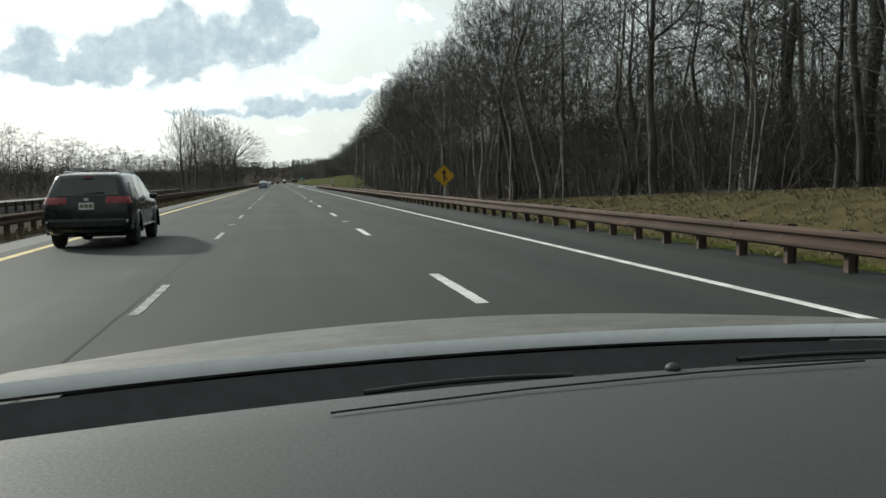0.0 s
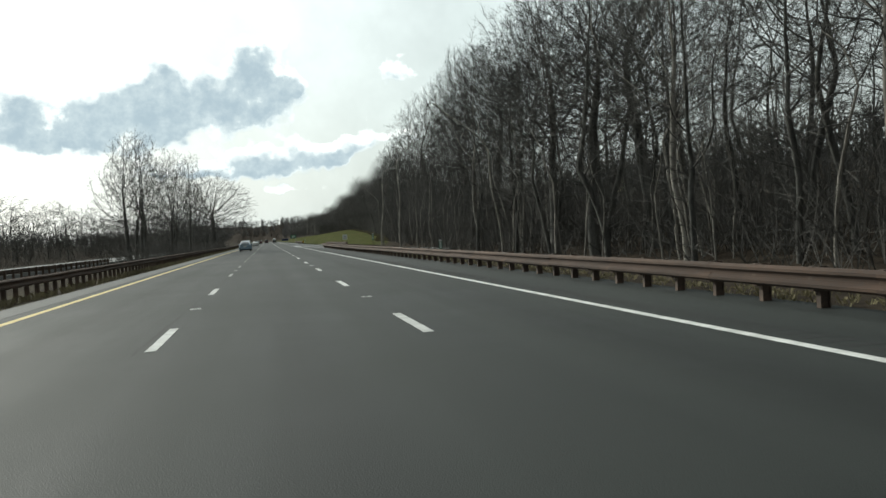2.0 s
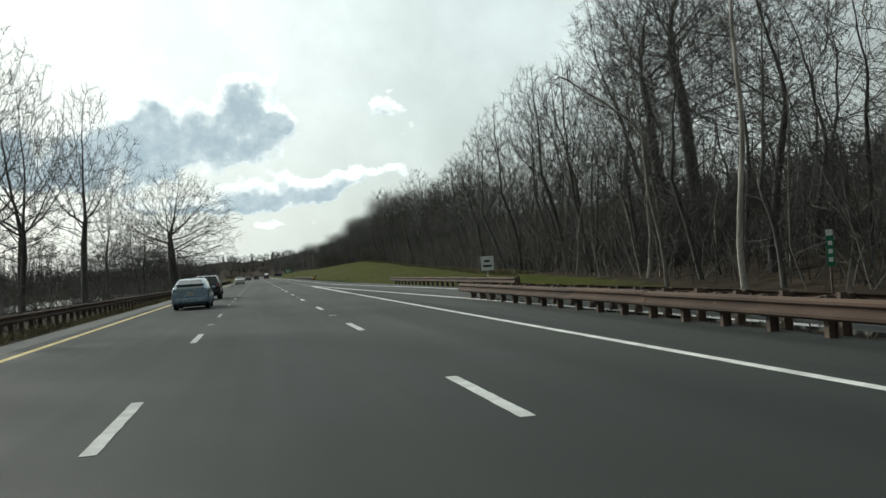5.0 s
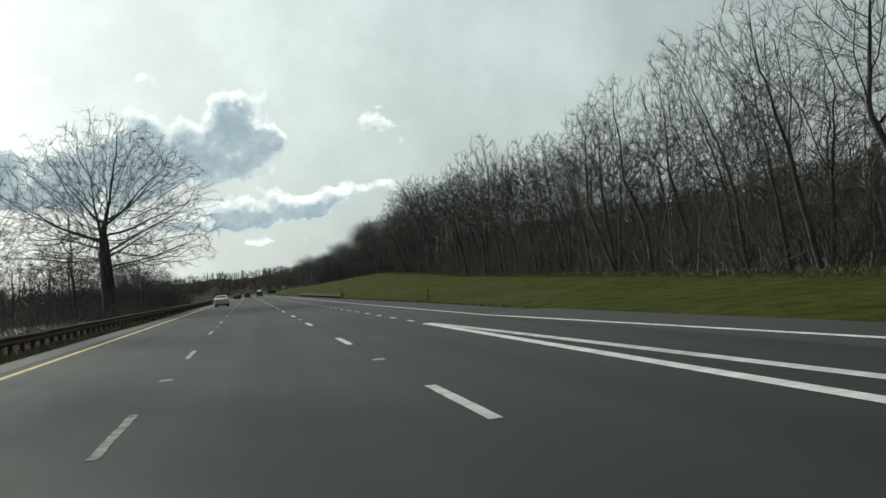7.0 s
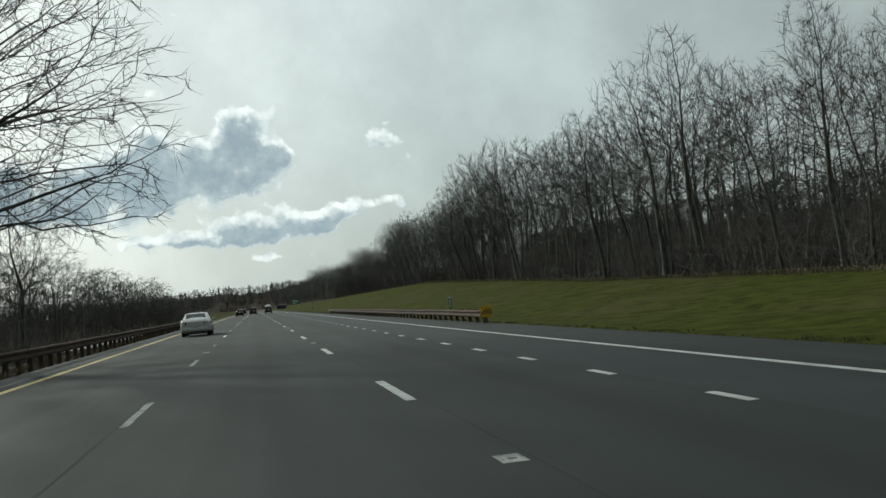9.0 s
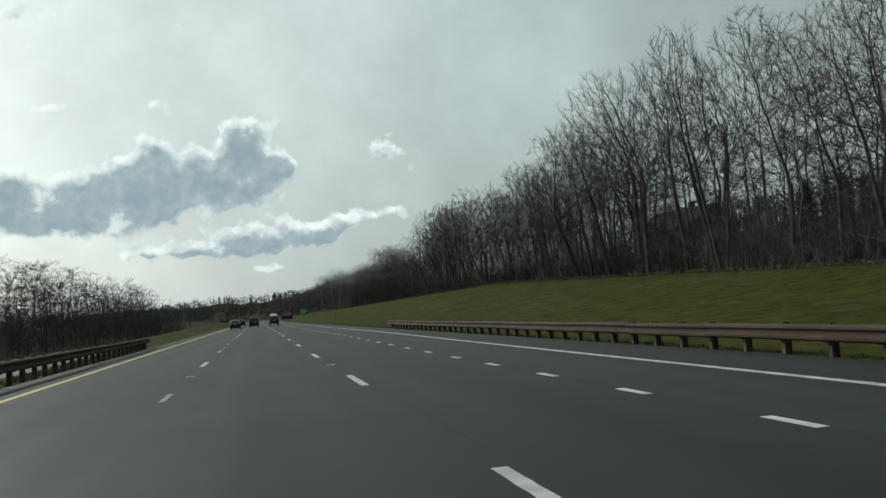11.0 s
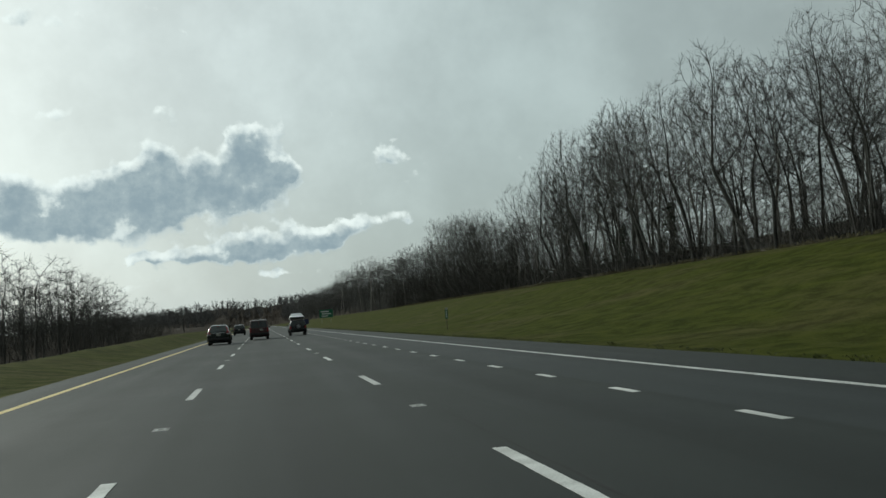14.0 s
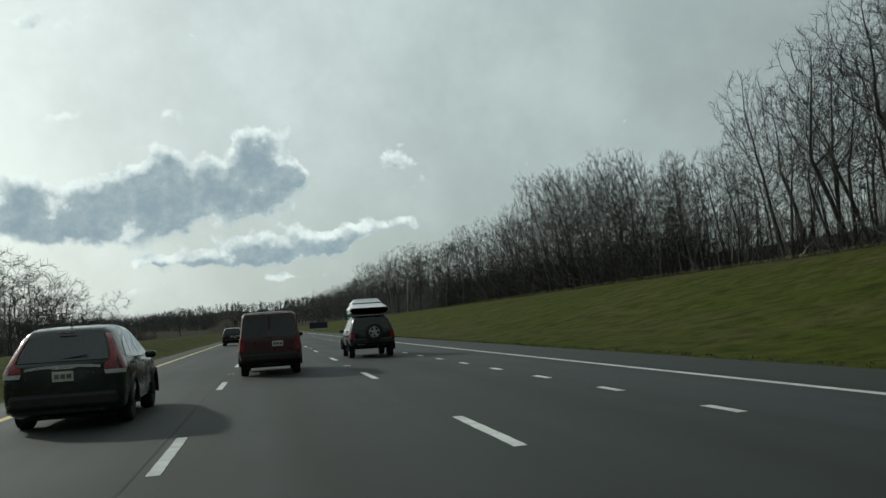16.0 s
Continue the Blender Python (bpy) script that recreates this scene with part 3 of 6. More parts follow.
def tube(store, pts, radii, sides):
    """Adds a tapering tube along the points to a (verts, faces) store."""
    verts, faces = store
    base, last = len(verts), len(pts) - 1
    turns = ROUND[sides]
    for k in range(last + 1):
        x0, y0, z0 = pts[max(k - 1, 0)]
        x1, y1, z1 = pts[min(k + 1, last)]
        dx, dy, dz = x1 - x0, y1 - y0, z1 - z0
        n = math.sqrt(dx * dx + dy * dy + dz * dz) + 1e-9
        dx, dy, dz = dx / n, dy / n, dz / n
        ax, ay, az = (0.31, 0.87, 0.38) if abs(dy) < 0.8 else (1.0, 0.1, 0.2)
        ux, uy, uz = dy * az - dz * ay, dz * ax - dx * az, dx * ay - dy * ax
        n = math.sqrt(ux * ux + uy * uy + uz * uz) + 1e-9
        ux, uy, uz = ux / n, uy / n, uz / n
        vx, vy, vz = dy * uz - dz * uy, dz * ux - dx * uz, dx * uy - dy * ux
        px, py, pz = pts[k]
        r = radii[k]
        if k == last and r <= 0:
            verts.append((px, py, pz))
            break
        for c, s in turns:
            c, s = c * r, s * r
            verts.append((px + c * ux + s * vx, py + c * uy + s * vy, pz + c * uz + s * vz))
    for k in range(last):
        if k == last - 1 and radii[last] <= 0:
            for j in range(sides):
                faces.append((base + k * sides + j, base + k * sides + (j + 1) % sides, base + last * sides))
            break
        for j in range(sides):
            a, b = base + k * sides + j, base + k * sides + (j + 1) % sides
            faces.append((a, b, b + sides, a + sides))


ROUND = {k: [(math.cos(2 * math.pi * j / k), math.sin(2 * math.pi * j / k)) for j in range(k)] for k in range(3, 17)}


def shoot(rng, start, way, length, bend, up, n):
    """A wandering branch line."""
    pts = [np.array(start, float)]
    d = np.array(way, float)
    for k in range(n):
        d = d + rng.normal(0, bend, 3) + np.array((0, 0, up))
        d = d / np.linalg.norm(d)
        pts.append(pts[-1] + d * length / n)
    return pts


def off_way(rng, d, angle, turn):
    d = d / np.linalg.norm(d)
    u = np.cross(d, (0.0, 0.0, 1.0) if abs(d[2]) < 0.95 else (1.0, 0.0, 0.0))
    u = u / np.linalg.norm(u)
    v = np.cross(d, u)
    return d * math.cos(angle) + (u * math.cos(turn) + v * math.sin(turn)) * math.sin(angle)


def crown_points(rng, tall, base, wide, count, lobes, shift):
    """Places that the twigs of a crown reach for: rounded lobes inside one tall dome."""
    low, top = tall * base, tall * 0.97
    heads = []
    for k in range(lobes):
        f = 0.10 + 0.90 * (k + rng.uniform(0, 1)) / lobes
        ring = wide * math.sqrt(max(0.05, 1 - abs(2 * f - 0.85) ** 2.2)) * (0.62 if f < 0.9 else 0.25)
        a = k * 2.4 + rng.uniform(-0.5, 0.5)
        size = wide * rng.uniform(0.42, 0.62)
        z = low + (top - low - size) * f
        heads.append((math.cos(a) * ring + shift[0] * f, math.sin(a) * ring + shift[1] * f, z, size))
    out = []
    while len(out) < count:
        x, y, z, size = heads[rng.randint(lobes)]
        d = rng.normal(0, 1, 3)
        d = d / np.linalg.norm(d) * size * (1.0 if rng.uniform() < 0.45 else rng.uniform(0, 1) ** 0.4)
        p = np.array((x, y, z)) + d * np.array((1, 1, 0.95))
        if p[2] > low * 0.8:
            out.append(p)
    return np.array(out)


def colonise(rng, goals, stems, step, kill, inertia, up):
    """Grows branches from the stems toward the goals, step by step; each goal pulls on the nearest branch. Returns places and parents."""
    place, parent, way = [], [], []
    for line in stems:
        for k, p in enumerate(line):
            parent.append(len(place) - 1 if k else -1)
            way.append((line[min(k + 1, len(line) - 1)] - line[max(k - 1, 0)]) / (np.linalg.norm(line[min(k + 1, len(line) - 1)] - line[max(k - 1, 0)]) + 1e-9))
            place.append(p)
    born = [0] * len(place)
    can = np.array([0.0 if p[2] < stems[0][-1][2] * 0.55 else 1.0 for p in place])
    gap = np.linalg.norm(goals[:, None] - np.array(place)[None], axis=2) + np.where(can > 0, 0, 1e6)[None]
    near, dist = gap.argmin(1), gap.min(1)
    for turn in range(110):
        if not len(goals):
            break
        pull = {}
        spots = np.array(place)[near]
        lines = (goals - spots) / (dist[:, None] + 1e-9)
        for i, d in zip(near.tolist(), lines):
            pull[i] = pull.get(i, 0) + d
        fresh = []
        for i, d in pull.items():
            if born[i] >= 3:
                continue
            d = d / (np.linalg.norm(d) + 1e-9) + inertia * way[i] + rng.normal(0, 0.10, 3)
            d[2] += up
            d = d / (np.linalg.norm(d) + 1e-9)
            born[i] += 1
            fresh.append((place[i] + d * step, i, d))
        if not fresh:
            break
        first = len(place)
        for p, i, d in fresh:
            place.append(p), parent.append(i), way.append(d), born.append(0)
        gap = np.linalg.norm(goals[:, None] - np.array(place[first:])[None], axis=2)
        best, far = gap.argmin(1), gap.min(1)
        closer = far < dist
        near, dist = np.where(closer, best + first, near), np.where(closer, far, dist)
        keep = dist > kill
        stuck = np.array([born[i] < 3 for i in near])
        keep &= stuck
        goals, near, dist = goals[keep], near[keep], dist[keep]
    return place, parent


def bare_tree(name, seed, tall, girth, base, wide, count, twig, bark, lobes=7, stems=1, shift=(0.0, 0.0), sprays=3, low=4, bend=0.02, reach=0.045, up=0.10, round_trunk=8):
    """Meshes of a leafless tree: the trunk with its limbs, and the crown of forking branches and twigs."""
    rng = np.random.RandomState(seed)
    goals = crown_points(rng, tall, base, wide, count, lobes, shift)
    step = tall * (0.020 if count > 1500 else (0.026 if count > 500 else (0.034 if count > 200 else 0.05)))
    lines = []
    for k in range(stems):
        a = rng.uniform(0, 6.28) if stems == 1 else k * 6.28 / stems + rng.uniform(-0.5, 0.5)
        foot = np.array((math.cos(a), math.sin(a), 0.0)) * (0.0 if stems == 1 else girth * 1.3)
        way = np.array((shift[0] / tall * 0.3, shift[1] / tall * 0.3, 1.0)) + (0 if stems == 1 else 0.10) * np.array((math.cos(a), math.sin(a), 0))
        long = tall * (base + 0.12) * rng.uniform(0.85, 1.1)
        n = max(4, int(long / step))
        p, line = foot + np.array((0, 0, -0.3)), []
        for j in range(n + 1):
            line.append(p)
            way = way + rng.normal(0, bend, 3) * (1, 1, 0)
            p = p + way / np.linalg.norm(way) * long / n
        lines.append(line)
    place, parent = colonise(rng, goals, lines, step, step * 1.15, 0.55, up)
    n = len(place)
    kids, tips = [[] for k in range(n)], [0] * n
    for k in range(n - 1, -1, -1):
        tips[k] = max(1, tips[k])
        if parent[k] >= 0:
            kids[parent[k]].append(k)
            tips[parent[k]] += tips[k]
    total = max(tips[k] for k in range(n) if parent[k] < 0)
    size = [max(twig * 1.1, girth * (tips[k] / total) ** 0.52 * (1.12 - 0.40 * min(1.0, max(0.0, place[k][2]) / (tall * 0.6)))) for k in range(n)]
    wood, fine = ([], []), ([], [])
    starts = [(k, None) for k in range(n) if parent[k] < 0]
    while starts:
        k, root = starts.pop()
        chain = [] if root is None else [root]
        while True:
            chain.append(k)
            if not kids[k]:
                break
            order = sorted(kids[k], key=lambda c: -tips[c])
            starts += [(c, k) for c in order[1:]]
            k = order[0]
        thick = size[chain[0 if root is None else 1]]
        if thick < girth * 0.25 and len(chain) > 3:
            chain = chain[:1] + chain[2:-1:2] + chain[-1:]
        radii = [min(size[c], thick) for c in chain]
        if root is None:
            radii[0] *= 1.35
        radii[-1] = 0.0
        big = thick > max(girth * 0.22, twig * 2.2)
        tube(wood if big else fine, [place[c] for c in chain], radii, round_trunk if root is None else (5 if big else (4 if thick > girth * 0.12 and round_trunk > 6 else 3)))
    middle = goals.mean(0) - np.array((0, 0, tall * 0.12))
    for k in range(n):
        if tips[k] > 2 or parent[k] < 0:
            continue
        d0 = place[k] - place[parent[k]]
        d0 = d0 / (np.linalg.norm(d0) + 1e-9)
        out = place[k] - middle
        out = out / (np.linalg.norm(out) + 1e-9)
        for j in range(sprays if tips[k] == 1 else max(1, sprays - 1)):
            d = d0 * 0.7 + out * 0.35 + rng.normal(0, 0.5, 3)
            d = d / np.linalg.norm(d)
            ln = tall * reach * rng.uniform(0.55, 1.25)
            at = place[k] - d0 * step * rng.uniform(0, 0.9)
            tube(fine, [at, at + d * ln], [twig * 0.85, 0.0], 3)
            if twig < 0.0125:
                v = off_way(rng, d, rng.uniform(0.4, 0.9), rng.uniform(0, 6.28)) * ln * 0.55
                tube(fine, [at + d * ln * 0.4, at + d * ln * 0.4 + v], [twig * 0.6, 0.0], 3)
    for k in range(low):
        line = lines[k % stems]
        at = line[max(1, int(len(line) * rng.uniform(0.2, 0.95)) - 1)]
        a = rng.uniform(0, 6.28)
        q = shoot(rng, at, (math.cos(a), math.sin(a), rng.uniform(-0.1, 0.5)), rng.uniform(1.2, 3.2), 0.16, 0.03, 3)
        tube(fine, q, [0.026, 0.018, 0.012, 0.0], 3)
        for j in range(5):
            i = 1 + j % 2
            w = off_way(rng, q[i + 1] - q[i], rng.uniform(0.5, 1.1), rng.uniform(0, 6.28)) * rng.uniform(0.4, 1.0)
            tube(fine, [q[i], q[i] + w], [twig, 0.0], 3)
    top = max(v[2] for v in wood[0] + fine[0])
    for store in (wood, fine):
        store[0][:] = [(x * tall / top, y * tall / top, z * tall / top) for x, y, z in store[0]]
    trunk, crown = mesh_of("trunk", *wood, True), mesh_of("crown", *fine)
    trunk.materials.append(bark)
    crown.materials.append(TWIG)
    return name, trunk, crown


def plant(kind, at, turn, size, label, group, squash=1.0):
    name, trunk, crown = kind
    thing = new(name)
    thing.matrix_basis = Matrix.Translation(at) @ Euler((0, 0, turn)).to_matrix().to_4x4() @ Matrix.Diagonal((size * squash, size * squash, size, 1))
    tagged(thing, label, "tree", group)
    for nm, me in (("trunk", trunk), ("crown", crown)):
        ob = new(nm, me)
        ob.parent = thing
    return thing


FOREST = [bare_tree("bare_tree", 11 + k, 18.0 + 1.0 * (k % 3), 0.13 + 0.035 * (k % 3), 0.20 + 0.05 * (k % 3), 3.5 + 0.4 * (k % 3), 1600, 0.0100, PALE_BARK if k == 4 else BARK, 10 + k % 3, 1 + (k % 3 == 1), sprays=3, low=15, bend=0.045) for k in range(7)]
EDGE = [bare_tree("bare_tree", 21 + k, 18.0 + 0.8 * (k % 3), 0.14 + 0.03 * (k % 3), 0.20 + 0.06 * (k % 3), 3.3 + 0.4 * (k % 3), 1500, 0.0130, BARK, 11, 1 + k % 3, (-2.2 - 0.5 * (k % 2), 0.4), sprays=3, low=8, bend=0.035, reach=0.05) for k in range(7)]
LIGHT = [bare_tree("bare_tree", 31 + k, 17.5 + k % 3, 0.13, 0.26 + 0.03 * k, 3.7, 380, 0.0150, PALE_BARK if k == 2 else BARK, 8, 1, low=3, round_trunk=5, reach=0.06, bend=0.04) for k in range(5)]
SPARSE = [bare_tree("bare_tree", 41 + k, 17.0, 0.12, 0.18, 4.0, 110, 0.026 if k < 5 else 0.018, BARK, 7, 1, sprays=3, low=2, reach=0.085, round_trunk=4, bend=0.04) for k in range(9)]
OAKS = [bare_tree("oak_tree", 51 + k, 18.0, 0.30, 0.40, 4.9, 3000, 0.0105, BARK, 14, 1 + (k == 2), sprays=2, low=4, bend=0.03) for k in range(3)]
MEDIAN_OAKS = [bare_tree("oak_tree", 61 + k, 18.0, 0.26, 0.26, 4.6 + 0.6 * k, 2200, 0.0130, BARK, 10, 1 + k % 2, (1.2 * (k - 1), 0.0), sprays=2, low=5) for k in range(3)]
MEDIAN_OAKS.append(bare_tree("oak_tree", 67, 18.0, 0.52, 0.28, 8.0, 4600, 0.0135, BARK, 22, 1, sprays=2, low=3, up=0.04))
SAPLINGS = [bare_tree("sapling", 71 + k, 8.5, 0.05, 0.45, 1.0, 60, 0.0105, PALE_BARK, 4, 1, (0.8, 0.3), sprays=2, low=2, bend=0.06, round_trunk=5) for k in range(4)]
LEANING = [bare_tree("sapling", 91 + k, 11.0, 0.09, 0.62, 1.3, 70, 0.010, PALE_BARK, 4, 1, (4.0, 0.5), sprays=2, low=2, bend=0.05, round_trunk=6) for k in range(2)]


def wood_size(y):
    """How tall the wood stands along the road, against 18 m."""
    return float(np.interp(y, [-20, 100, 118, 132, 142, 150, 159, 170, 185, 232, 262, 274, 283, 288, 298, 307, 313, 321, 329, 340, 352, 362, 383, 402, 412, 424, 430, 440, 452, 460, 470, 478, 495, 510, 518, 524, 532, 544, 552, 560, 576, 590, 604, 640, 676, 741, 880, 960],
                           [18.4, 18.2, 17.2, 16.5, 14.5, 10.2, 10.5, 12.6, 15.6, 15.6, 14, 14.4, 14.8, 16, 16, 15.4, 16.5, 16.5, 19, 20.4, 17.8, 19, 21, 21, 19, 20.5, 18, 17, 15.3, 16.3, 17.8, 16.8, 18.2, 17.8, 15.6, 13.8, 11.8, 11.4, 13.6, 15, 17, 13, 14, 15.5, 17, 17.4, 18, 18])) / 18.5


rng = random.Random(17)


def ground_at(x, y):
    return float(height(x, y)) - 0.05


WOOD_LABELS = ("tall leafless grey-brown woodland tree", "tall bare forked woodland tree", "slender leafless tree with grey bark")
wood_spots = []                    # trees deep in the wood and far off: kind, x, y, turn, size, width
y = -14.0
while y < 620:
    rows = 2 if y < 130 or 410 < y < 600 else 1
    for r in range(rows):
        yy = y + rng.uniform(-2.2, 2.2)
        x = float(tree_front(yy)) + 0.8 + r * 4.2 + rng.uniform(-1.2, 1.8)
        size = rng.uniform(0.90, 1.06) * wood_size(yy)
        plant(rng.choice((LIGHT if r else FOREST) if yy < 200 else EDGE), (x, yy, ground_at(x, yy)), rng.uniform(0, 6.28) if yy < 200 else rng.uniform(-0.8, 0.8), size, rng.choice(WOOD_LABELS), "woodland trees", rng.uniform(0.9, 1.15))
    y += 4.8 if y < 170 or y > 400 else 5.6
y = -14.0
while y < 760:
    first = 9.0 if y < 130 else (4.5 if y < 620 else 0.6)
    for r in range(1):
        yy = y + rng.uniform(-2.2, 2.2)
        x = float(tree_front(yy)) + first + rng.uniform(-1.8, 1.8)
        size = rng.uniform(0.85, 1.02) * wood_size(yy)
        plant(rng.choice(LIGHT), (x, yy, ground_at(x, yy)), rng.uniform(0, 6.28), size, rng.choice(WOOD_LABELS), "woodland trees", rng.uniform(0.95, 1.2))
    y += 6.0
y = -14.0
while y < 1000:
    first = 13.5 if y < 170 else (8.0 if y < 620 else (4.5 if y < 760 else 0.5))
    for r in range(4 if y < 140 else 3):
        yy = y + rng.uniform(-2.8, 2.8)
        x = float(tree_front(yy)) + first + r * 4.2 + rng.uniform(-2.4, 2.4)
        wood_spots.append((rng.randrange(5) if yy > 230 else 5 + rng.randrange(4), x, yy, rng.uniform(0, 6.28), rng.uniform(0.75, 0.98) * wood_size(yy), rng.uniform(0.95, 1.3)))
    y += 6.6
# saplings along the edge of the wood
for k in range(120):
    yy = rng.uniform(-6, 640) if k > 55 else rng.uniform(5, 190)
    x = float(tree_front(yy)) + rng.uniform(-0.8, 4.5)
    plant(rng.choice(SAPLINGS), (x, yy, ground_at(x, yy)), rng.uniform(0, 6.28), rng.uniform(0.6, 1.15), "thin pale-barked bare sapling at the edge of the wood", "saplings")
for x, yy, turn in ((14.6, 173.0, 0.6), (16.0, 181.0, 2.6), (15.2, 160.0, 1.2), (16.2, 118.0, 3.0), (24.0, 215, 0.3)):
    plant(rng.choice(LEANING), (x, yy, ground_at(x, yy)), turn, rng.uniform(0.85, 1.1), "slender leaning pale-barked bare tree", "saplings")
for x, yy, kind, size, wide in ((22.0, 151.6, 1, 1.15, 0.8), (18.4, 105.0, 2, 1.04, 1.0), (17.6, 111.0, 1, 1.0, 1.0), (21.0, 103.5, 0, 1.04, 1.0), (21.5, 138.0, 2, 1.1, 1.0),  (26.5, 196.9, 0, 1.36, 1.0), (26.8, 202.6, 2, 1.27, 0.9), (20.5, 28.5, 2, 1.05, 0.9), (23.0, 38.0, 0, 1.0, 0.9)):
    plant(OAKS[kind], (x, yy, ground_at(x, yy)), rng.uniform(0, 6.28), size, "big old leafless tree standing at the edge of the wood", "woodland trees", wide)
# old trees on the median
for x, yy, kind, size, wide in ((-16.5, 183, 0, 1.04, 1.0), (-19.5, 192, 1, 1.08, 1.0), (-14.5, 197, 2, 0.95, 0.8), (-15.2, 208, 1, 0.95, 0.8), (-13.9, 222, 0, 1.08, 0.85), (-14.4, 236, 2, 0.8, 0.7), (-14.2, 303, 3, 1.28, 1.0), (-15.2, 290, 0, 0.72, 0.9), (-12.8, 318, 2, 0.66, 0.8), (-15.6, 172, 2, 0.85, 0.9), (-13.2, 252, 1, 0.62, 0.9), (-42, 905, 0, 0.85, 1.2)):
    plant(MEDIAN_OAKS[kind], (x, yy, ground_at(x, yy)), rng.uniform(0, 6.28), size, "large old leafless tree with spreading limbs on the median", "median trees", wide)
# the wood beyond the other carriageway
y = -40.0
while y < 690:
    for r in range(3):
        yy = y + rng.uniform(-3, 3)
        x = float(opposite(yy)) - np.interp(yy, [0, 300, 420, 660, 700, 900], [17, 16, 13, 13, 45, 90]) - r * 6 + rng.uniform(-2, 2)
        wood_spots.append((rng.randrange(5), x, yy, rng.uniform(0, 6.28), rng.uniform(0.7, 1.1) * np.interp(yy, [0, 300, 380, 430, 560, 640, 690], [0.68, 0.64, 0.70, 0.88, 0.88, 0.82, 0.5]), 1.35))
    y += 6.0


def deep_wood():
    """The trees behind the front rows, as one mesh of branches and one of trunks."""
    for index, name, label in ((1, "deep_wood_trunks", "grey trunks standing deep in the leafless wood"), (2, "deep_wood_crowns", "dense bare crowns deep in the leafless wood")):
        shapes = []
        for kind in SPARSE:
            me = kind[index]
            v = np.empty(len(me.vertices) * 3, np.float32)
            me.vertices.foreach_get("co", v)
            f = np.empty(len(me.loops), np.int32)
            me.loops.foreach_get("vertex_index", f)
            g = np.empty(len(me.polygons), np.int32)
            me.polygons.foreach_get("loop_total", g)
            shapes.append((v.reshape(-1, 3), f, g))
        all_v, all_f, all_g, base = [], [], [], 0
        for k, x, yy, turn, size, wide in wood_spots:
            v, f, g = shapes[k]
            c, s = math.cos(turn) * size * wide, math.sin(turn) * size * wide
            w = np.stack([v[:, 0] * c - v[:, 1] * s + x, v[:, 0] * s + v[:, 1] * c + yy, v[:, 2] * size + ground_at(x, yy)], 1)
            all_v.append(w), all_f.append(f + base), all_g.append(g)
            base += len(v)
        co, fi = np.concatenate(all_v).astype(np.float32), np.concatenate(all_f).astype(np.int32)
        me = bpy.data.meshes.new(name)
        me.vertices.add(len(co))
        me.vertices.foreach_set("co", co.ravel())
        me.loops.add(len(fi))
        me.loops.foreach_set("vertex_index", fi)
        sizes = np.concatenate(all_g)
        me.polygons.add(len(sizes))
        me.polygons.foreach_set("loop_start", np.concatenate([[0], np.cumsum(sizes)[:-1]]).astype(np.int32))
        me.update(calc_edges=True)
        tagged(part(name, me, BARK if index == 1 else TWIG), label, "woods", kind="stuff")


deep_wood()


def shrub(seed, tall, stems):
    """One bush of thin forking stems, as arrays."""
    r = np.random.RandomState(seed)
    store = ([], [])
    for k in range(stems):
        p = (r.normal(0, 0.5), r.normal(0, 0.5), -0.05)
        way = np.array((r.normal(0, 0.40), r.normal(0, 0.40), 1.0))
        pts = shoot(r, p, way / np.linalg.norm(way), tall * r.uniform(0.5, 1.1), 0.20, 0.0, 3)
        tube(store, pts, [0.026, 0.020, 0.014, 0.0], 3)
        for j in range(3):
            i = 1 + j % 2
            q = pts[i] + (pts[i + 1] - pts[i]) * r.uniform(0, 1)
            w = off_way(r, pts[i + 1] - pts[i], r.uniform(0.5, 1.2), r.uniform(0, 6.28)) * tall * r.uniform(0.18, 0.4)
            tube(store, [q, q + w], [0.014, 0.0], 3)
            v = off_way(r, w, r.uniform(0.5, 1.0), r.uniform(0, 6.28)) * tall * 0.16
            tube(store, [q + w * 0.5, q + w * 0.5 + v], [0.008, 0.0], 3)
    return np.array(store[0]), store[1]


def thicket(name, label, spots, seed, tall, stems, material=BRUSH):
    """Brushwood: many bushes, one mesh."""
    r = np.random.RandomState(seed)
    kinds = [shrub(seed * 10 + k, tall, stems) for k in range(5)]
    verts, faces = [], []
    for x, y in spots:
        v, f = kinds[r.randint(5)]
        a, size = r.uniform(0, 6.28), r.uniform(0.55, 1.15)
        c, s, base = math.cos(a) * size, math.sin(a) * size, len(verts)
        verts += np.stack([v[:, 0] * c - v[:, 1] * s + x, v[:, 0] * s + v[:, 1] * c + y, v[:, 2] * size + float(height(x, y))], 1).tolist()
        faces += [tuple(i + base for i in q) for q in f]
    tagged(part(name, mesh_of(name, verts, faces), material), label, "brush", kind="stuff")


def along(y0, y1, n, near, far):
    out = []
    for k in range(n):
        yy = rng.uniform(y0, y1)
        out.append((float(tree_front(yy)) + rng.uniform(near, far), yy))
    return out


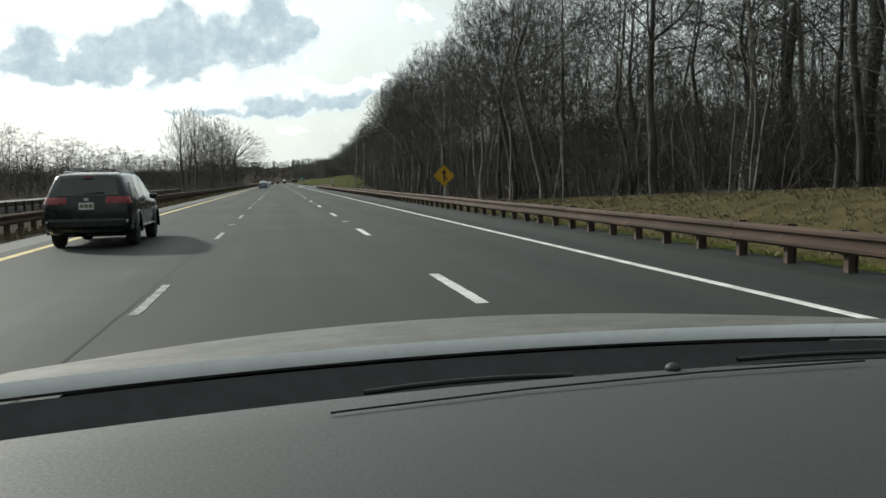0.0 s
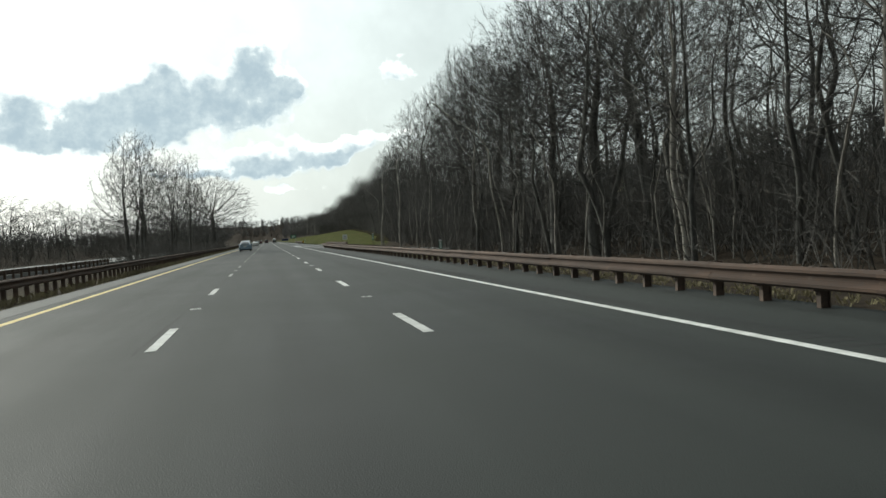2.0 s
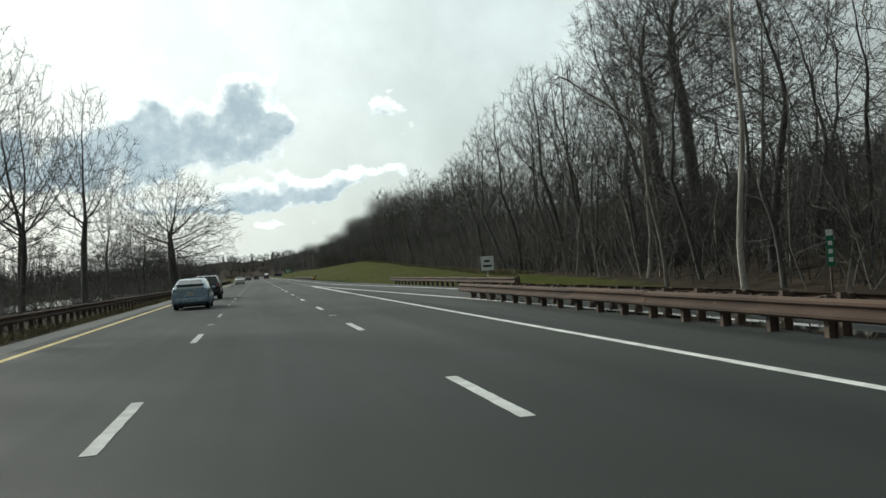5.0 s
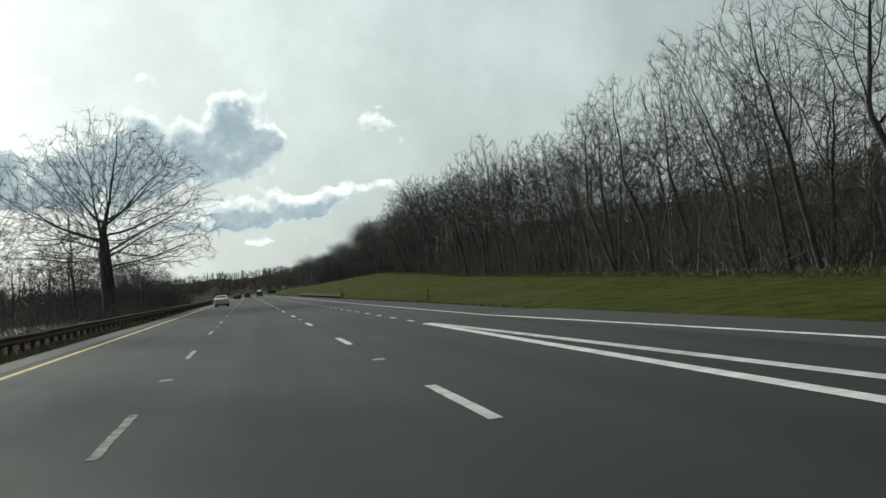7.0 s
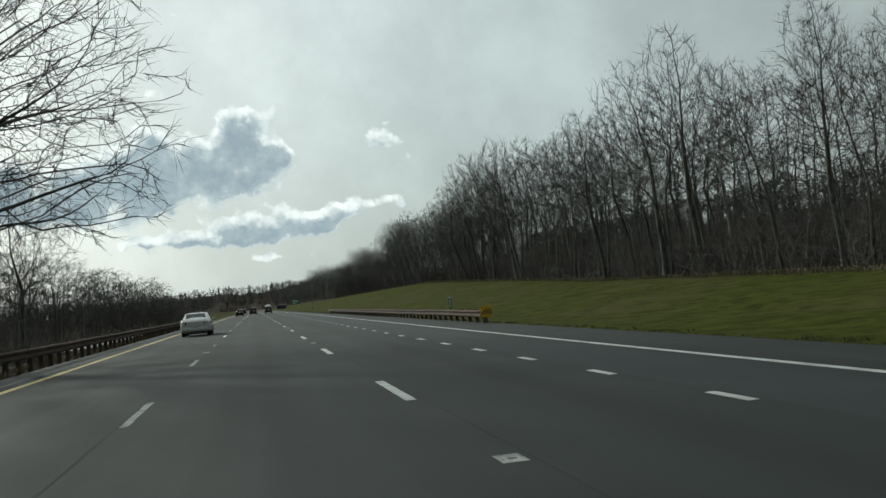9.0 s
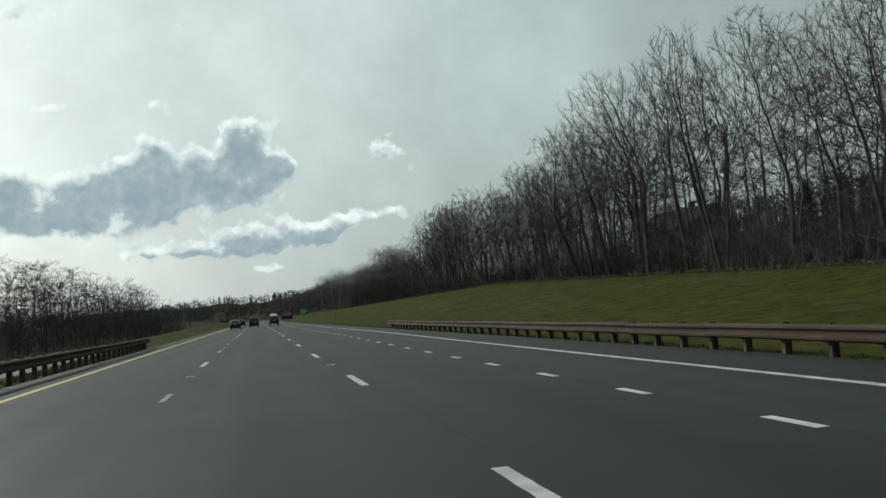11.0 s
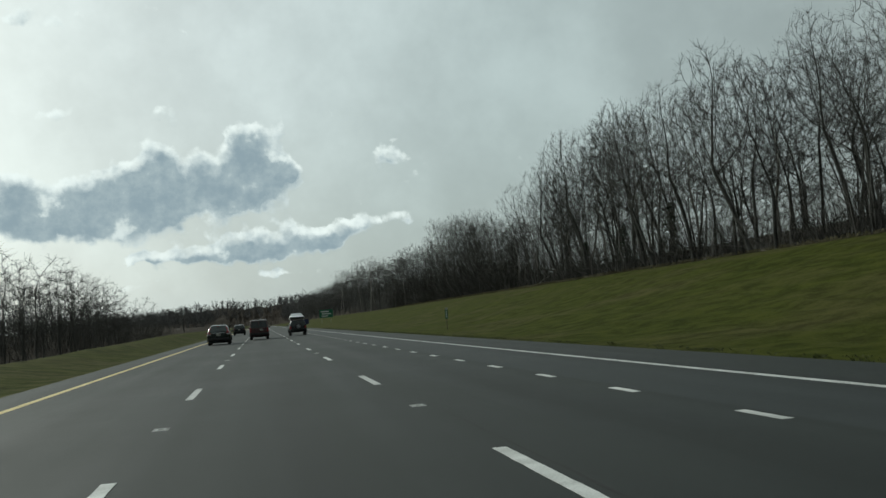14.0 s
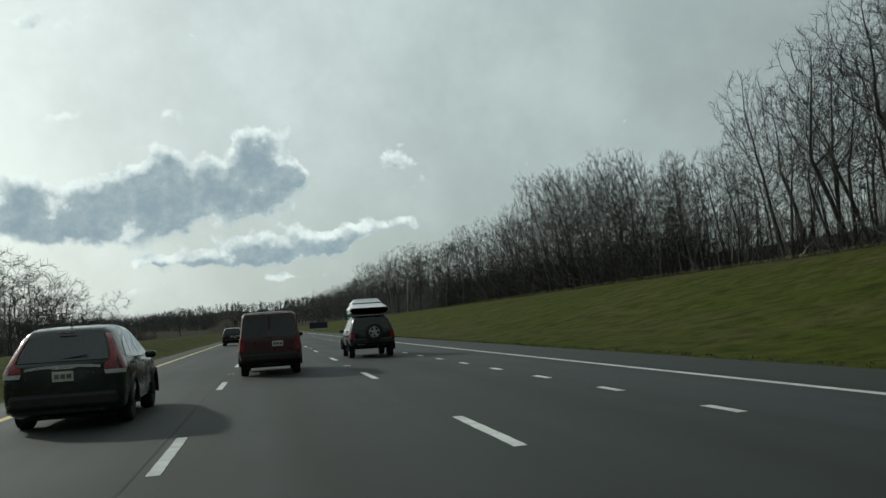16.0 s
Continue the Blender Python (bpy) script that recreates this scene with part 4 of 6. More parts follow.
thicket("brushwood", "tangled grey-brown brushwood under the trees", along(8, 240, 1000, -0.2, 12), 3, 5.4, 6)
thicket("brushwood", "tall hazy grey undergrowth deep between the trunks", along(0, 215, 620, 3, 17), 12, 9.0, 6)
thicket("brushwood", "tall thin young growth crowding the near wood", along(2, 75, 260, 2, 15), 14, 12.0, 6)
thicket("brushwood", "tall brown brushwood along the top of the bank", along(240, 720, 1300, -0.3, 8), 4, 7.0, 6)
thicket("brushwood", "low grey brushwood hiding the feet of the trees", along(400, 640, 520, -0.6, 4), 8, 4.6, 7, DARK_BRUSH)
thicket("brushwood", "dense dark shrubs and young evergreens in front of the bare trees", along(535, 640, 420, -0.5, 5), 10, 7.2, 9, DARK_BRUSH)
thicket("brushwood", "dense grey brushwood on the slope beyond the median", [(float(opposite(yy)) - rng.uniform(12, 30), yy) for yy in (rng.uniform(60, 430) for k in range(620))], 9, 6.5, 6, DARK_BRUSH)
thicket("brushwood", "dense brown brushwood at the foot of the wood", along(192, 430, 680, -0.3, 7), 7, 7.5, 7)
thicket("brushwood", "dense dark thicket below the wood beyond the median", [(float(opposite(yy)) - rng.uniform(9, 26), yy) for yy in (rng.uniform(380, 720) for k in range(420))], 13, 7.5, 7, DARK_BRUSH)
thicket("brushwood", "grey-brown brushwood beside the median trees", [(rng.uniform(-18, -11.5), rng.uniform(160, 335)) for k in range(260)], 5, 3.8, 6)
thicket("brushwood", "brown brushwood beyond the other carriageway", [(float(opposite(yy)) - rng.uniform(10, 30), yy) for yy in (rng.uniform(-30, 690) for k in range(520))], 6, 6.0, 6)


def fallen_branch(x, y, turn, length, seed):
    """A bleached fallen branch with a few stubs."""
    r = np.random.RandomState(seed)
    store = ([], [])
    pts = shoot(r, (0, 0, 0.06), (1, 0, 0.02), length, 0.10, 0.0, 6)
    tube(store, pts, [0.07 - 0.008 * k for k in range(7)], 6)
    for k in range(4):
        i = 1 + k
        w = off_way(r, pts[i + 1] - pts[i], r.uniform(0.5, 1.0), r.uniform(0, 3.1))
        tube(store, [pts[i], pts[i] + w * length * r.uniform(0.15, 0.35)], [0.035, 0.012], 5)
    ob = part("fallen_branch", mesh_of("fallen_branch", *store, True), PALE_BARK)
    ob.matrix_basis = Matrix.Translation((x, y, float(height(x, y)) + 0.05)) @ Euler((0, 0, turn)).to_matrix().to_4x4()
    tagged(ob, "bleached fallen branch lying on the grass bank", "branch", "fallen branches")


for k, (yy, inset) in enumerate(((466, 1.0), (474, 1.6), (484, 0.8), (497, 1.4), (505, 0.9), (518, 1.2), (402, 1.5), (411, 0.8))):
    fallen_branch(float(tree_front(yy)) - inset, yy, 1.2 + 0.5 * math.sin(k * 2.1), 2.2 + 0.6 * (k % 3), k)


def conifer(x, y, tall, seed):
    """A small spruce: a trunk and drooping whorls of needle sprays."""
    r = np.random.RandomState(seed)
    thing = new("conifer")
    thing.matrix_basis = Matrix.Translation((x, y, ground_at(x, y)))
    tagged(thing, "small dark green conifer among the bare trees", "tree", "conifers")
    store = ([], [])
    tube(store, [np.array((0, 0, -0.1)), np.array((0, 0, tall))], [0.11, 0.02], 6)
    part("trunk", mesh_of("trunk", *store), BARK, thing)
    verts, faces = [], []
    for k in range(900):
        t = r.uniform(0.05, 1.0) ** 0.8
        h = tall * (0.12 + 0.88 * t)
        out = (1 - t) * tall * 0.30 * r.uniform(0.3, 1.0) + 0.1
        a = r.uniform(0, 6.283)
        c = np.array((math.cos(a) * out, math.sin(a) * out, h - out * 0.25))
        d = np.array((math.cos(a), math.sin(a), -0.3)) * r.uniform(0.25, 0.5)
        s = np.array((-math.sin(a), math.cos(a), r.uniform(-0.3, 0.3))) * r.uniform(0.06, 0.13)
        i = len(verts)
        verts += [tuple(c - d * 0.5), tuple(c + s), tuple(c + d * 0.6), tuple(c - s)]
        faces.append((i, i + 1, i + 2, i + 3))
    part("crown", mesh_of("crown", verts, faces), NEEDLE, thing)


for k, (dx, yy, tall) in enumerate(((2.5, 498, 5.5), (3.5, 489, 6.5), (2.0, 508, 4.5), (6.0, 440, 11.0), (4.0, 434, 9.0), (7.0, 447, 12.0), (3.0, 380, 6.0), (5.0, 548, 7.0))):
    conifer(float(tree_front(yy)) + dx, yy, tall, 200 + k)


def far_wood():
    """Distant trees on the hills, too many to count."""
    r = np.random.RandomState(8)
    store = ([], [])
    for k in range(3100):
        if k < 1000:
            y = r.uniform(900, 1500)
            x = r.uniform(24, 134) if k % 2 else -r.uniform(190, 420)
        elif k < 1700:
            y = r.uniform(95, 500)
            x = float(tree_front(y)) + r.uniform(30, 62)
        elif k < 2600:
            y, x = r.uniform(1650, 2120), r.uniform(-330, 420)
        else:
            y, x = r.uniform(1250, 1650), r.uniform(-230, -55)
        z = float(height(x, y)) - 0.5
        tall = r.uniform(11, 19) if not 1000 <= k < 1700 else r.uniform(5, 8)
        tube(store, [np.array((x, y, z)), np.array((x + r.normal(0, 0.6), y, z + tall))], [0.26, 0.0], 3)
        far = 1.0 if y < 800 else y / 900.0 + 0.6
        for j in range(9):
            h = z + tall * r.uniform(0.15, 0.85)
            w = np.array((r.normal(0, 0.8), r.normal(0, 0.8), r.uniform(0.3, 1.2) if far == 1 else r.uniform(0.5, 1.7)))
            w = w / np.linalg.norm(w) * tall * r.uniform(0.16, 0.34)
            a = np.array((x, y, h))
            tube(store, [a, a + w], [0.13 * far, 0.0], 3)
            for i in range(2):
                v = off_way(r, w, r.uniform(0.4, 0.9), r.uniform(0, 6.28)) * tall * (0.17 if far == 1 else 0.24)
                tube(store, [a + w * (0.4 + 0.4 * i), a + w * (0.4 + 0.4 * i) + v], [0.09 * far, 0.0], 3)
    tagged(part("far_wood", mesh_of("far_wood", *store), HAZE_TWIG), "distant leafless woods on the hills", "woods", kind="stuff")


far_wood()


def tufts(name, label, spots, seed, tall, material, blades=9):
    """Tussocks of grass blades, one mesh."""
    r = np.random.RandomState(seed)
    verts, faces = [], []
    for x, y in spots:
        z = float(height(x, y)) - 0.01
        size = r.uniform(0.5, 1.3) * tall
        for k in range(blades):
            a, out = r.uniform(0, 6.28), r.uniform(0.1, 0.7)
            dx, dy = math.cos(a), math.sin(a)
            bx, by, w = x + dx * 0.05, y + dy * 0.05, 0.009
            i = len(verts)
            verts += [(bx - dy * w, by + dx * w, z), (bx + dy * w, by - dx * w, z), (bx + dx * size * out * 0.5, by + dy * size * out * 0.5, z + size * 0.7), (bx + dx * size * out, by + dy * size * out, z + size * r.uniform(0.6, 1.0))]
            faces += [(i, i + 1, i + 2), (i + 1, i + 3, i + 2)]
    tagged(part(name, mesh_of(name, verts, faces), material), label, "grass", kind="stuff")


def bank_spots(n, y0, y1, near, far):
    out = []
    for k in range(n):
        yy = rng.uniform(y0, y1)
        edge = float(tree_front(yy))
        out.append((edge + near + (far - near) * rng.uniform(0, 1) if far <= 0 else rng.uniform(near, min(far, edge)), yy))
    return out


tufts("grass_tufts", "dry straw-coloured grass tufts on the bank", bank_spots(6500, 6, 66, 8.6, 18), 21, 0.11, STRAW, 7)
tufts("grass_tufts", "green and dry grass tufts along the foot of the wood", bank_spots(3600, 215, 620, -3.0, 0.0), 22, 0.35, STRAW, 6)
tufts("grass_tufts", "green grass tufts along the edge of the asphalt", [(rng.uniform(9.7, 10.6), rng.uniform(240, 560)) for k in range(2600)], 23, 0.08, GREEN_BLADE, 6)
tufts("grass_tufts", "dry weeds under the median guard rail", [(rng.uniform(-9.2, -7.0), rng.uniform(0, 380)) for k in range(2600)], 24, 0.28, STRAW, 7)
tufts("grass_tufts", "dead leaves and weeds under the guard rail", [(rng.uniform(7.4, 9.2), rng.uniform(2, 184)) for k in range(2600)], 25, 0.13, STRAW, 6)

# ---- vehicles ----


def paint(name, colour, flake=0.2, rough=0.22):
    dark = tuple(c * 0.8 for c in colour)
    return surface(name, dark, colour, 0.8, rough, metal=flake, clear=0.25, fine=6.0)


GLASS = surface("tinted_glass", (0.012, 0.017, 0.016), (0.024, 0.032, 0.030), 0.7, 0.05, clear=0.3)
RUBBER = surface("tyre_rubber", (0.010, 0.010, 0.010), (0.028, 0.028, 0.027), 8.0, 0.85, bump=0.3)
ALLOY = surface("alloy", (0.30, 0.30, 0.31), (0.50, 0.50, 0.51), 6.0, 0.4, metal=0.8)
BLACK_PLASTIC = surface("black_plastic", (0.006, 0.006, 0.007), (0.013, 0.013, 0.014), 12.0, 0.6, bump=0.1)
RED_LENS = surface("red_lens", (0.16, 0.005, 0.009), (0.27, 0.011, 0.017), 5.0, 0.25, clear=0.4)
CLEAR_LENS = surface("clear_lens", (0.45, 0.45, 0.45), (0.65, 0.65, 0.64), 6.0, 0.2, clear=1.0)
CHROME = surface("chrome", (0.58, 0.59, 0.60), (0.66, 0.67, 0.68), 0.6, 0.22, metal=0.55)
PLATE = surface("number_plate", (0.50, 0.49, 0.44), (0.62, 0.61, 0.56), 9.0, 0.5)
PLATE_INK = surface("plate_ink", (0.10, 0.09, 0.07), (0.16, 0.14, 0.11), 9.0, 0.6)


def sharpen(bm, angle=38):
    bmesh.ops.recalc_face_normals(bm, faces=bm.faces[:])
    for f in bm.faces:
        f.smooth = True
    for e in bm.edges:
        if len(e.link_faces) == 2 and e.calc_face_angle(0) > radians(angle):
            e.smooth = False
    return bm


class Body:
    """A car body lofted through stations (y, floor, belt, roof, half width, half roof width, lean of the end)."""

    def __init__(self, stations):
        self.st = stations

    def ring(self, s):
        y, floor, belt, roof, w, wr, lean = s
        cab = roof - belt
        return [(w * 0.78, y, floor), (w * 0.96, y, floor + 0.09), (w, y, floor + (belt - floor) * 0.45), (w * 0.985, y, belt - 0.10), (w * 0.95, y, belt),
                (wr + (w * 0.95 - wr) * 0.52, y + lean * 0.5, belt + cab * 0.5), (wr + (w * 0.95 - wr) * 0.12, y + lean * 0.88, belt + cab * 0.86), (wr * 0.90, y + lean * 0.98, belt + cab * 0.975), (wr * 0.5, y + lean, roof), ]

    def mesh(self, crease=38):
        bm = bmesh.new()
        rings = []
        for s in self.st:
            half = self.ring(s)
            rings.append([bm.verts.new(p) for p in half] + [bm.verts.new((-x, y, z)) for x, y, z in half[::-1]])
        n = len(rings[0])
        for a, b in zip(rings, rings[1:]):
            for k in range(n):
                bm.faces.new((a[k], a[(k + 1) % n], b[(k + 1) % n], b[k]))
        for r in (rings[0], rings[-1]):
            h = n // 2
            for k in range(h - 1):
                bm.faces.new((r[k], r[k + 1], r[n - 2 - k], r[n - 1 - k]))
        return sharpen(bm, crease)

    def side(self, y, z):
        """Half width of the body at (y, z)."""
        ys = [s[0] for s in self.st]
        y = min(max(y, ys[0]), ys[-1])
        k = max(i for i in range(len(ys)) if ys[i] <= y)
        k = min(k, len(ys) - 2)
        t = (y - ys[k]) / (ys[k + 1] - ys[k])
        s = [a + (b - a) * t for a, b in zip(self.st[k], self.st[k + 1])]
        ring = self.ring(s)
        return float(np.interp(z, [p[2] for p in ring], [p[0] for p in ring]))

    def at(self, y, z):
        """A place on the flank: the station y, leaning as the body does there."""
        ys = [s[0] for s in self.st]
        k = min(max(i for i in range(len(ys)) if ys[i] <= y), len(ys) - 2)
        t = (y - ys[k]) / (ys[k + 1] - ys[k])
        ring = self.ring([a + (b - a) * t for a, b in zip(self.st[k], self.st[k + 1])])
        zs = [p[2] for p in ring]
        return float(np.interp(z, zs, [p[0] for p in ring])), float(np.interp(z, zs, [p[1] for p in ring])), z

    def wrap(self, rows, side):
        """A lamp lens round the rear corner; rows: height, inner edge, reach along the flank."""
        bm = bmesh.new()
        cols = []
        for z, inner, reach in rows:
            x0, y0, _ = self.at(0.0, z)
            line = [(inner, y0 + 0.03, z), (inner, y0 - 0.016, z), (x0 + 0.006, y0 - 0.014, z)]
            for f in (0.33, 0.66, 1.0):
                x, y, _ = self.at(reach * f, z)
                line.append((x + 0.016, y, z))
            line.append((line[-1][0] - 0.05, line[-1][1], z))
            cols.append([bm.verts.new((side * x, y, z)) for x, y, z in line])
        for a, b in zip(cols, cols[1:]):
            for k in range(len(a) - 1):
                bm.faces.new((a[k], a[k + 1], b[k + 1], b[k]))
        bm.faces.new(cols[0]), bm.faces.new(cols[-1][::-1])
        return sharpen(bm, 50)

    def rear(self, z):
        ring = self.ring(self.st[0])
        return float(np.interp(z, [p[2] for p in ring], [p[1] for p in ring]))


def slab(outline, push):
    """A thin plate over an outline of points; push: the inward way, with its thickness as length."""
    bm = bmesh.new()
    front = [bm.verts.new(p) for p in outline]
    back = [bm.verts.new(Vector(p) + Vector(push)) for p in outline]
    n = len(front)
    bm.faces.new(front), bm.faces.new(back[::-1])
    for k in range(n):
        bm.faces.new((front[k], front[(k + 1) % n], back[(k + 1) % n], back[k]))
    bmesh.ops.recalc_face_normals(bm, faces=bm.faces[:])
    return bm


def wheel_meshes(radius, width, spokes):
    tyre = lathe([(radius * 0.66, -width / 2), (radius * 0.95, -width / 2), (radius, -width * 0.36), (radius, width * 0.36), (radius * 0.95, width / 2), (radius * 0.66, width / 2)], 26)
    rim = lathe([(radius * 0.66, -width * 0.42), (radius * 0.67, width * 0.46), (radius * 0.60, width * 0.46), (radius * 0.56, width * 0.20), (radius * 0.12, width * 0.20)], 24)
    for k in range(spokes):
        a = 360.0 * k / spokes
        own = box((width * 0.22, radius * 0.16, radius * 0.60), (0, 0, 0), 0.008)
        bmesh.ops.transform(own, matrix=Matrix.Translation((width * 0.33, 0, 0)) @ Euler((radians(a), 0, 0)).to_matrix().to_4x4() @ Matrix.Translation((0, 0, radius * 0.34)), verts=own.verts)
        me = bpy.data.meshes.new("spoke")
        own.to_mesh(me)
        own.free()
        rim.from_mesh(me)
        bpy.data.meshes.remove(me)
    return tyre, rim


def vehicle(name, at, label, coat, stations, wheel_r, axles, rear_window, windows, lights, plate_z, extras=(), spokes=5, turn=0.0, bumper=None, category="car", wraps=(), plate_x=0.0, wiper=False):
    """A car with its tail at `at`, heading along +y."""
    thing = empty(name, at, label, category, "", turn)
    body = Body(stations)
    hull = part("body", body.mesh(), coat, thing)
    w = max(s[4] for s in stations)
    floor = stations[1][1]
    # glass
    zb, zt, wb, wt = rear_window
    part("rear_window", slab([(-wb, body.rear(zb) - 0.012, zb), (wb, body.rear(zb) - 0.012, zb), (wt, body.rear(zt) - 0.012, zt), (-wt, body.rear(zt) - 0.012, zt)], (0, 0.02, 0)), GLASS, thing, "dark tinted rear window")
    for outline in windows:
        for side in (-1, 1):
            part("side_window", slab([(side * (body.side(y, z) + 0.010), y, z) for y, z in outline], (-side * 0.025, 0, 0)), GLASS, thing)
    front = stations[-3]
    # wheels and arches
    tyre_w = 0.22
    tyre, rim = wheel_meshes(wheel_r, tyre_w, spokes)
    tyre_me, rim_me = bpy.data.meshes.new("tyre"), bpy.data.meshes.new("rim")
    tyre.to_mesh(tyre_me), rim.to_mesh(rim_me)
    tyre.free(), rim.free()
    tyre_me.materials.append(RUBBER), rim_me.materials.append(ALLOY)
    for y in axles:
        for side in (-1, 1):
            hub = new("wheel", tyre_me)
            hub.parent = thing
            hub.matrix_basis = Matrix.Translation((side * (w - tyre_w / 2 - 0.035), y, wheel_r)) @ Euler((0, 0, 0 if side > 0 else math.pi)).to_matrix().to_4x4()
            r = new("rim", rim_me)
            r.parent = hub
            arch = bmesh.new()
            outer, inner = wheel_r * 1.24, wheel_r * 1.04
            prev = None
            for k in range(15):
                a = math.pi * (-0.06 + 1.12 * k / 14)
                now = [arch.verts.new((side * (w + dx), y + q * math.cos(a), wheel_r + q * math.sin(a))) for q, dx in ((outer, -0.01), (outer * 0.97, 0.022), (inner, 0.020), (inner, -0.06))]
                if prev:
                    for j in range(3):
                        arch.faces.new((prev[j], prev[j + 1], now[j + 1], now[j]))
                prev = now
            part("wheel_arch", sharpen(arch), BLACK_PLASTIC if bumper else coat, thing)
    # tail
    for outline, material, nm in lights:
        for side in (-1, 1):
            part(nm, slab([(side * x, body.rear(z) - 0.018 + dy, z) for x, z, dy in outline], (0, 0.05, 0)), material, thing)
    for rows, material, nm in wraps:
        for side in (-1, 1):
            part(nm, body.wrap(rows, side), material, thing)
    if wiper:
        part("rear_wiper", box((0.42, 0.015, 0.02), (0.14, body.rear(zb + 0.06) - 0.03, zb + 0.05), 0.004, turn=(0, -7, 0)), BLACK_PLASTIC, thing)
    p = part("number_plate", box((0.31, 0.012, 0.155), (plate_x, body.rear(plate_z) - 0.020, plate_z), 0.004), PLATE, thing, "pale number plate with dark bars")
    for k in range(3):
        part("plate_bar", box((0.07, 0.006, 0.07), (plate_x - 0.09 + 0.09 * k, body.rear(plate_z) - 0.029, plate_z), 0.002), PLATE_INK, p)
    b_mat = bumper or coat
    part("bumper", box((1.74 * w, 0.20, 0.24), (0, 0.05, floor + 0.20), 0.06), b_mat, thing)
    under = box((1.5 * w, stations[-1][0] * 0.86, 0.14), (0, stations[-1][0] * 0.5, floor - 0.03), 0.02)
    part("underbody", under, BLACK_PLASTIC, thing)
    for side in (-1, 1):
        part("wing_mirror", box((0.19, 0.12, 0.13), (side * (w + 0.08), stations[-4][0] + 0.05, front[2] + 0.09), 0.045), coat, thing)
    for nm, bm, material, *text in extras:
        part(nm, bm, material, thing, text[0] if text else "")
    return thing


def suv_stations(length, width, tall, belt, floor, lean=0.30, nose=1.05, hood=None, shield=0.95, roof_in=0.80, tail=0.0):
    """Stations of a tall two-box car."""
    w, h = width / 2, hood or belt + 0.05
    cab = length - nose - shield
    return [(0.0, floor + 0.06, belt, tall - 0.08, w * 0.87, w * roof_in * 0.92, lean + tail), (0.05, floor + 0.04, belt, tall - 0.05, w * 0.945, w * roof_in * 0.97, lean), (0.16, floor, belt, tall - 0.03, w * 0.985, w * roof_in, lean * 0.95),
            (0.9, floor, belt, tall, w, w * (roof_in + 0.015), lean * 0.25),
            (cab * 0.55, floor, belt - 0.02, tall + 0.01, w, w * (roof_in + 0.02), 0.0), (cab - 0.15, floor, belt - 0.03, tall - 0.03, w, w * roof_in, 0.0), (cab + shield, floor, belt - 0.05, h + 0.02, w * 0.99, w * 0.86, 0.0),
            (length - 0.35, floor, belt - 0.12, h - 0.10, w * 0.94, w * 0.80, 0.0), (length, floor + 0.1, belt - 0.22, h - 0.24, w * 0.82, w * 0.66, 0.0)]


def roof_rails(length, tall, width, y0, material):
    out = []
    for side in (-1, 1):
        bm = bmesh.new()
        box((0.035, length, 0.03), (side * width, y0 + length / 2, tall + 0.05), 0.012, bm)
        for k in (0.03, 0.5, 0.97):
            box((0.03, 0.08, 0.07), (side * width, y0 + length * k, tall + 0.02), 0.01, bm)
        out.append(("roof_rail", bm, material))
    return out


TEAL_BLACK = paint("dark_green_black_paint", (0.016, 0.024, 0.023))
BLACK_PAINT = paint("black_paint", (0.010, 0.012, 0.015))
MAROON = paint("maroon_paint", (0.050, 0.0105, 0.012), 0.05, 0.34)
ICE_BLUE = paint("pale_blue_paint", (0.22, 0.30, 0.37), 0.4)
DARK_SILVER = paint("dark_grey_paint", (0.03, 0.033, 0.035), 0.4)
WHITE_COAT = paint("white_car_paint", (0.55, 0.56, 0.55), 0.0)
TUB_GREY = surface("roof_box_grey", (0.10, 0.125, 0.125), (0.16, 0.19, 0.19), 3.0, 0.5)
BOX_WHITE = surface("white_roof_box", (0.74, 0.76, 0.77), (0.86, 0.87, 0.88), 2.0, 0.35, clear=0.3)

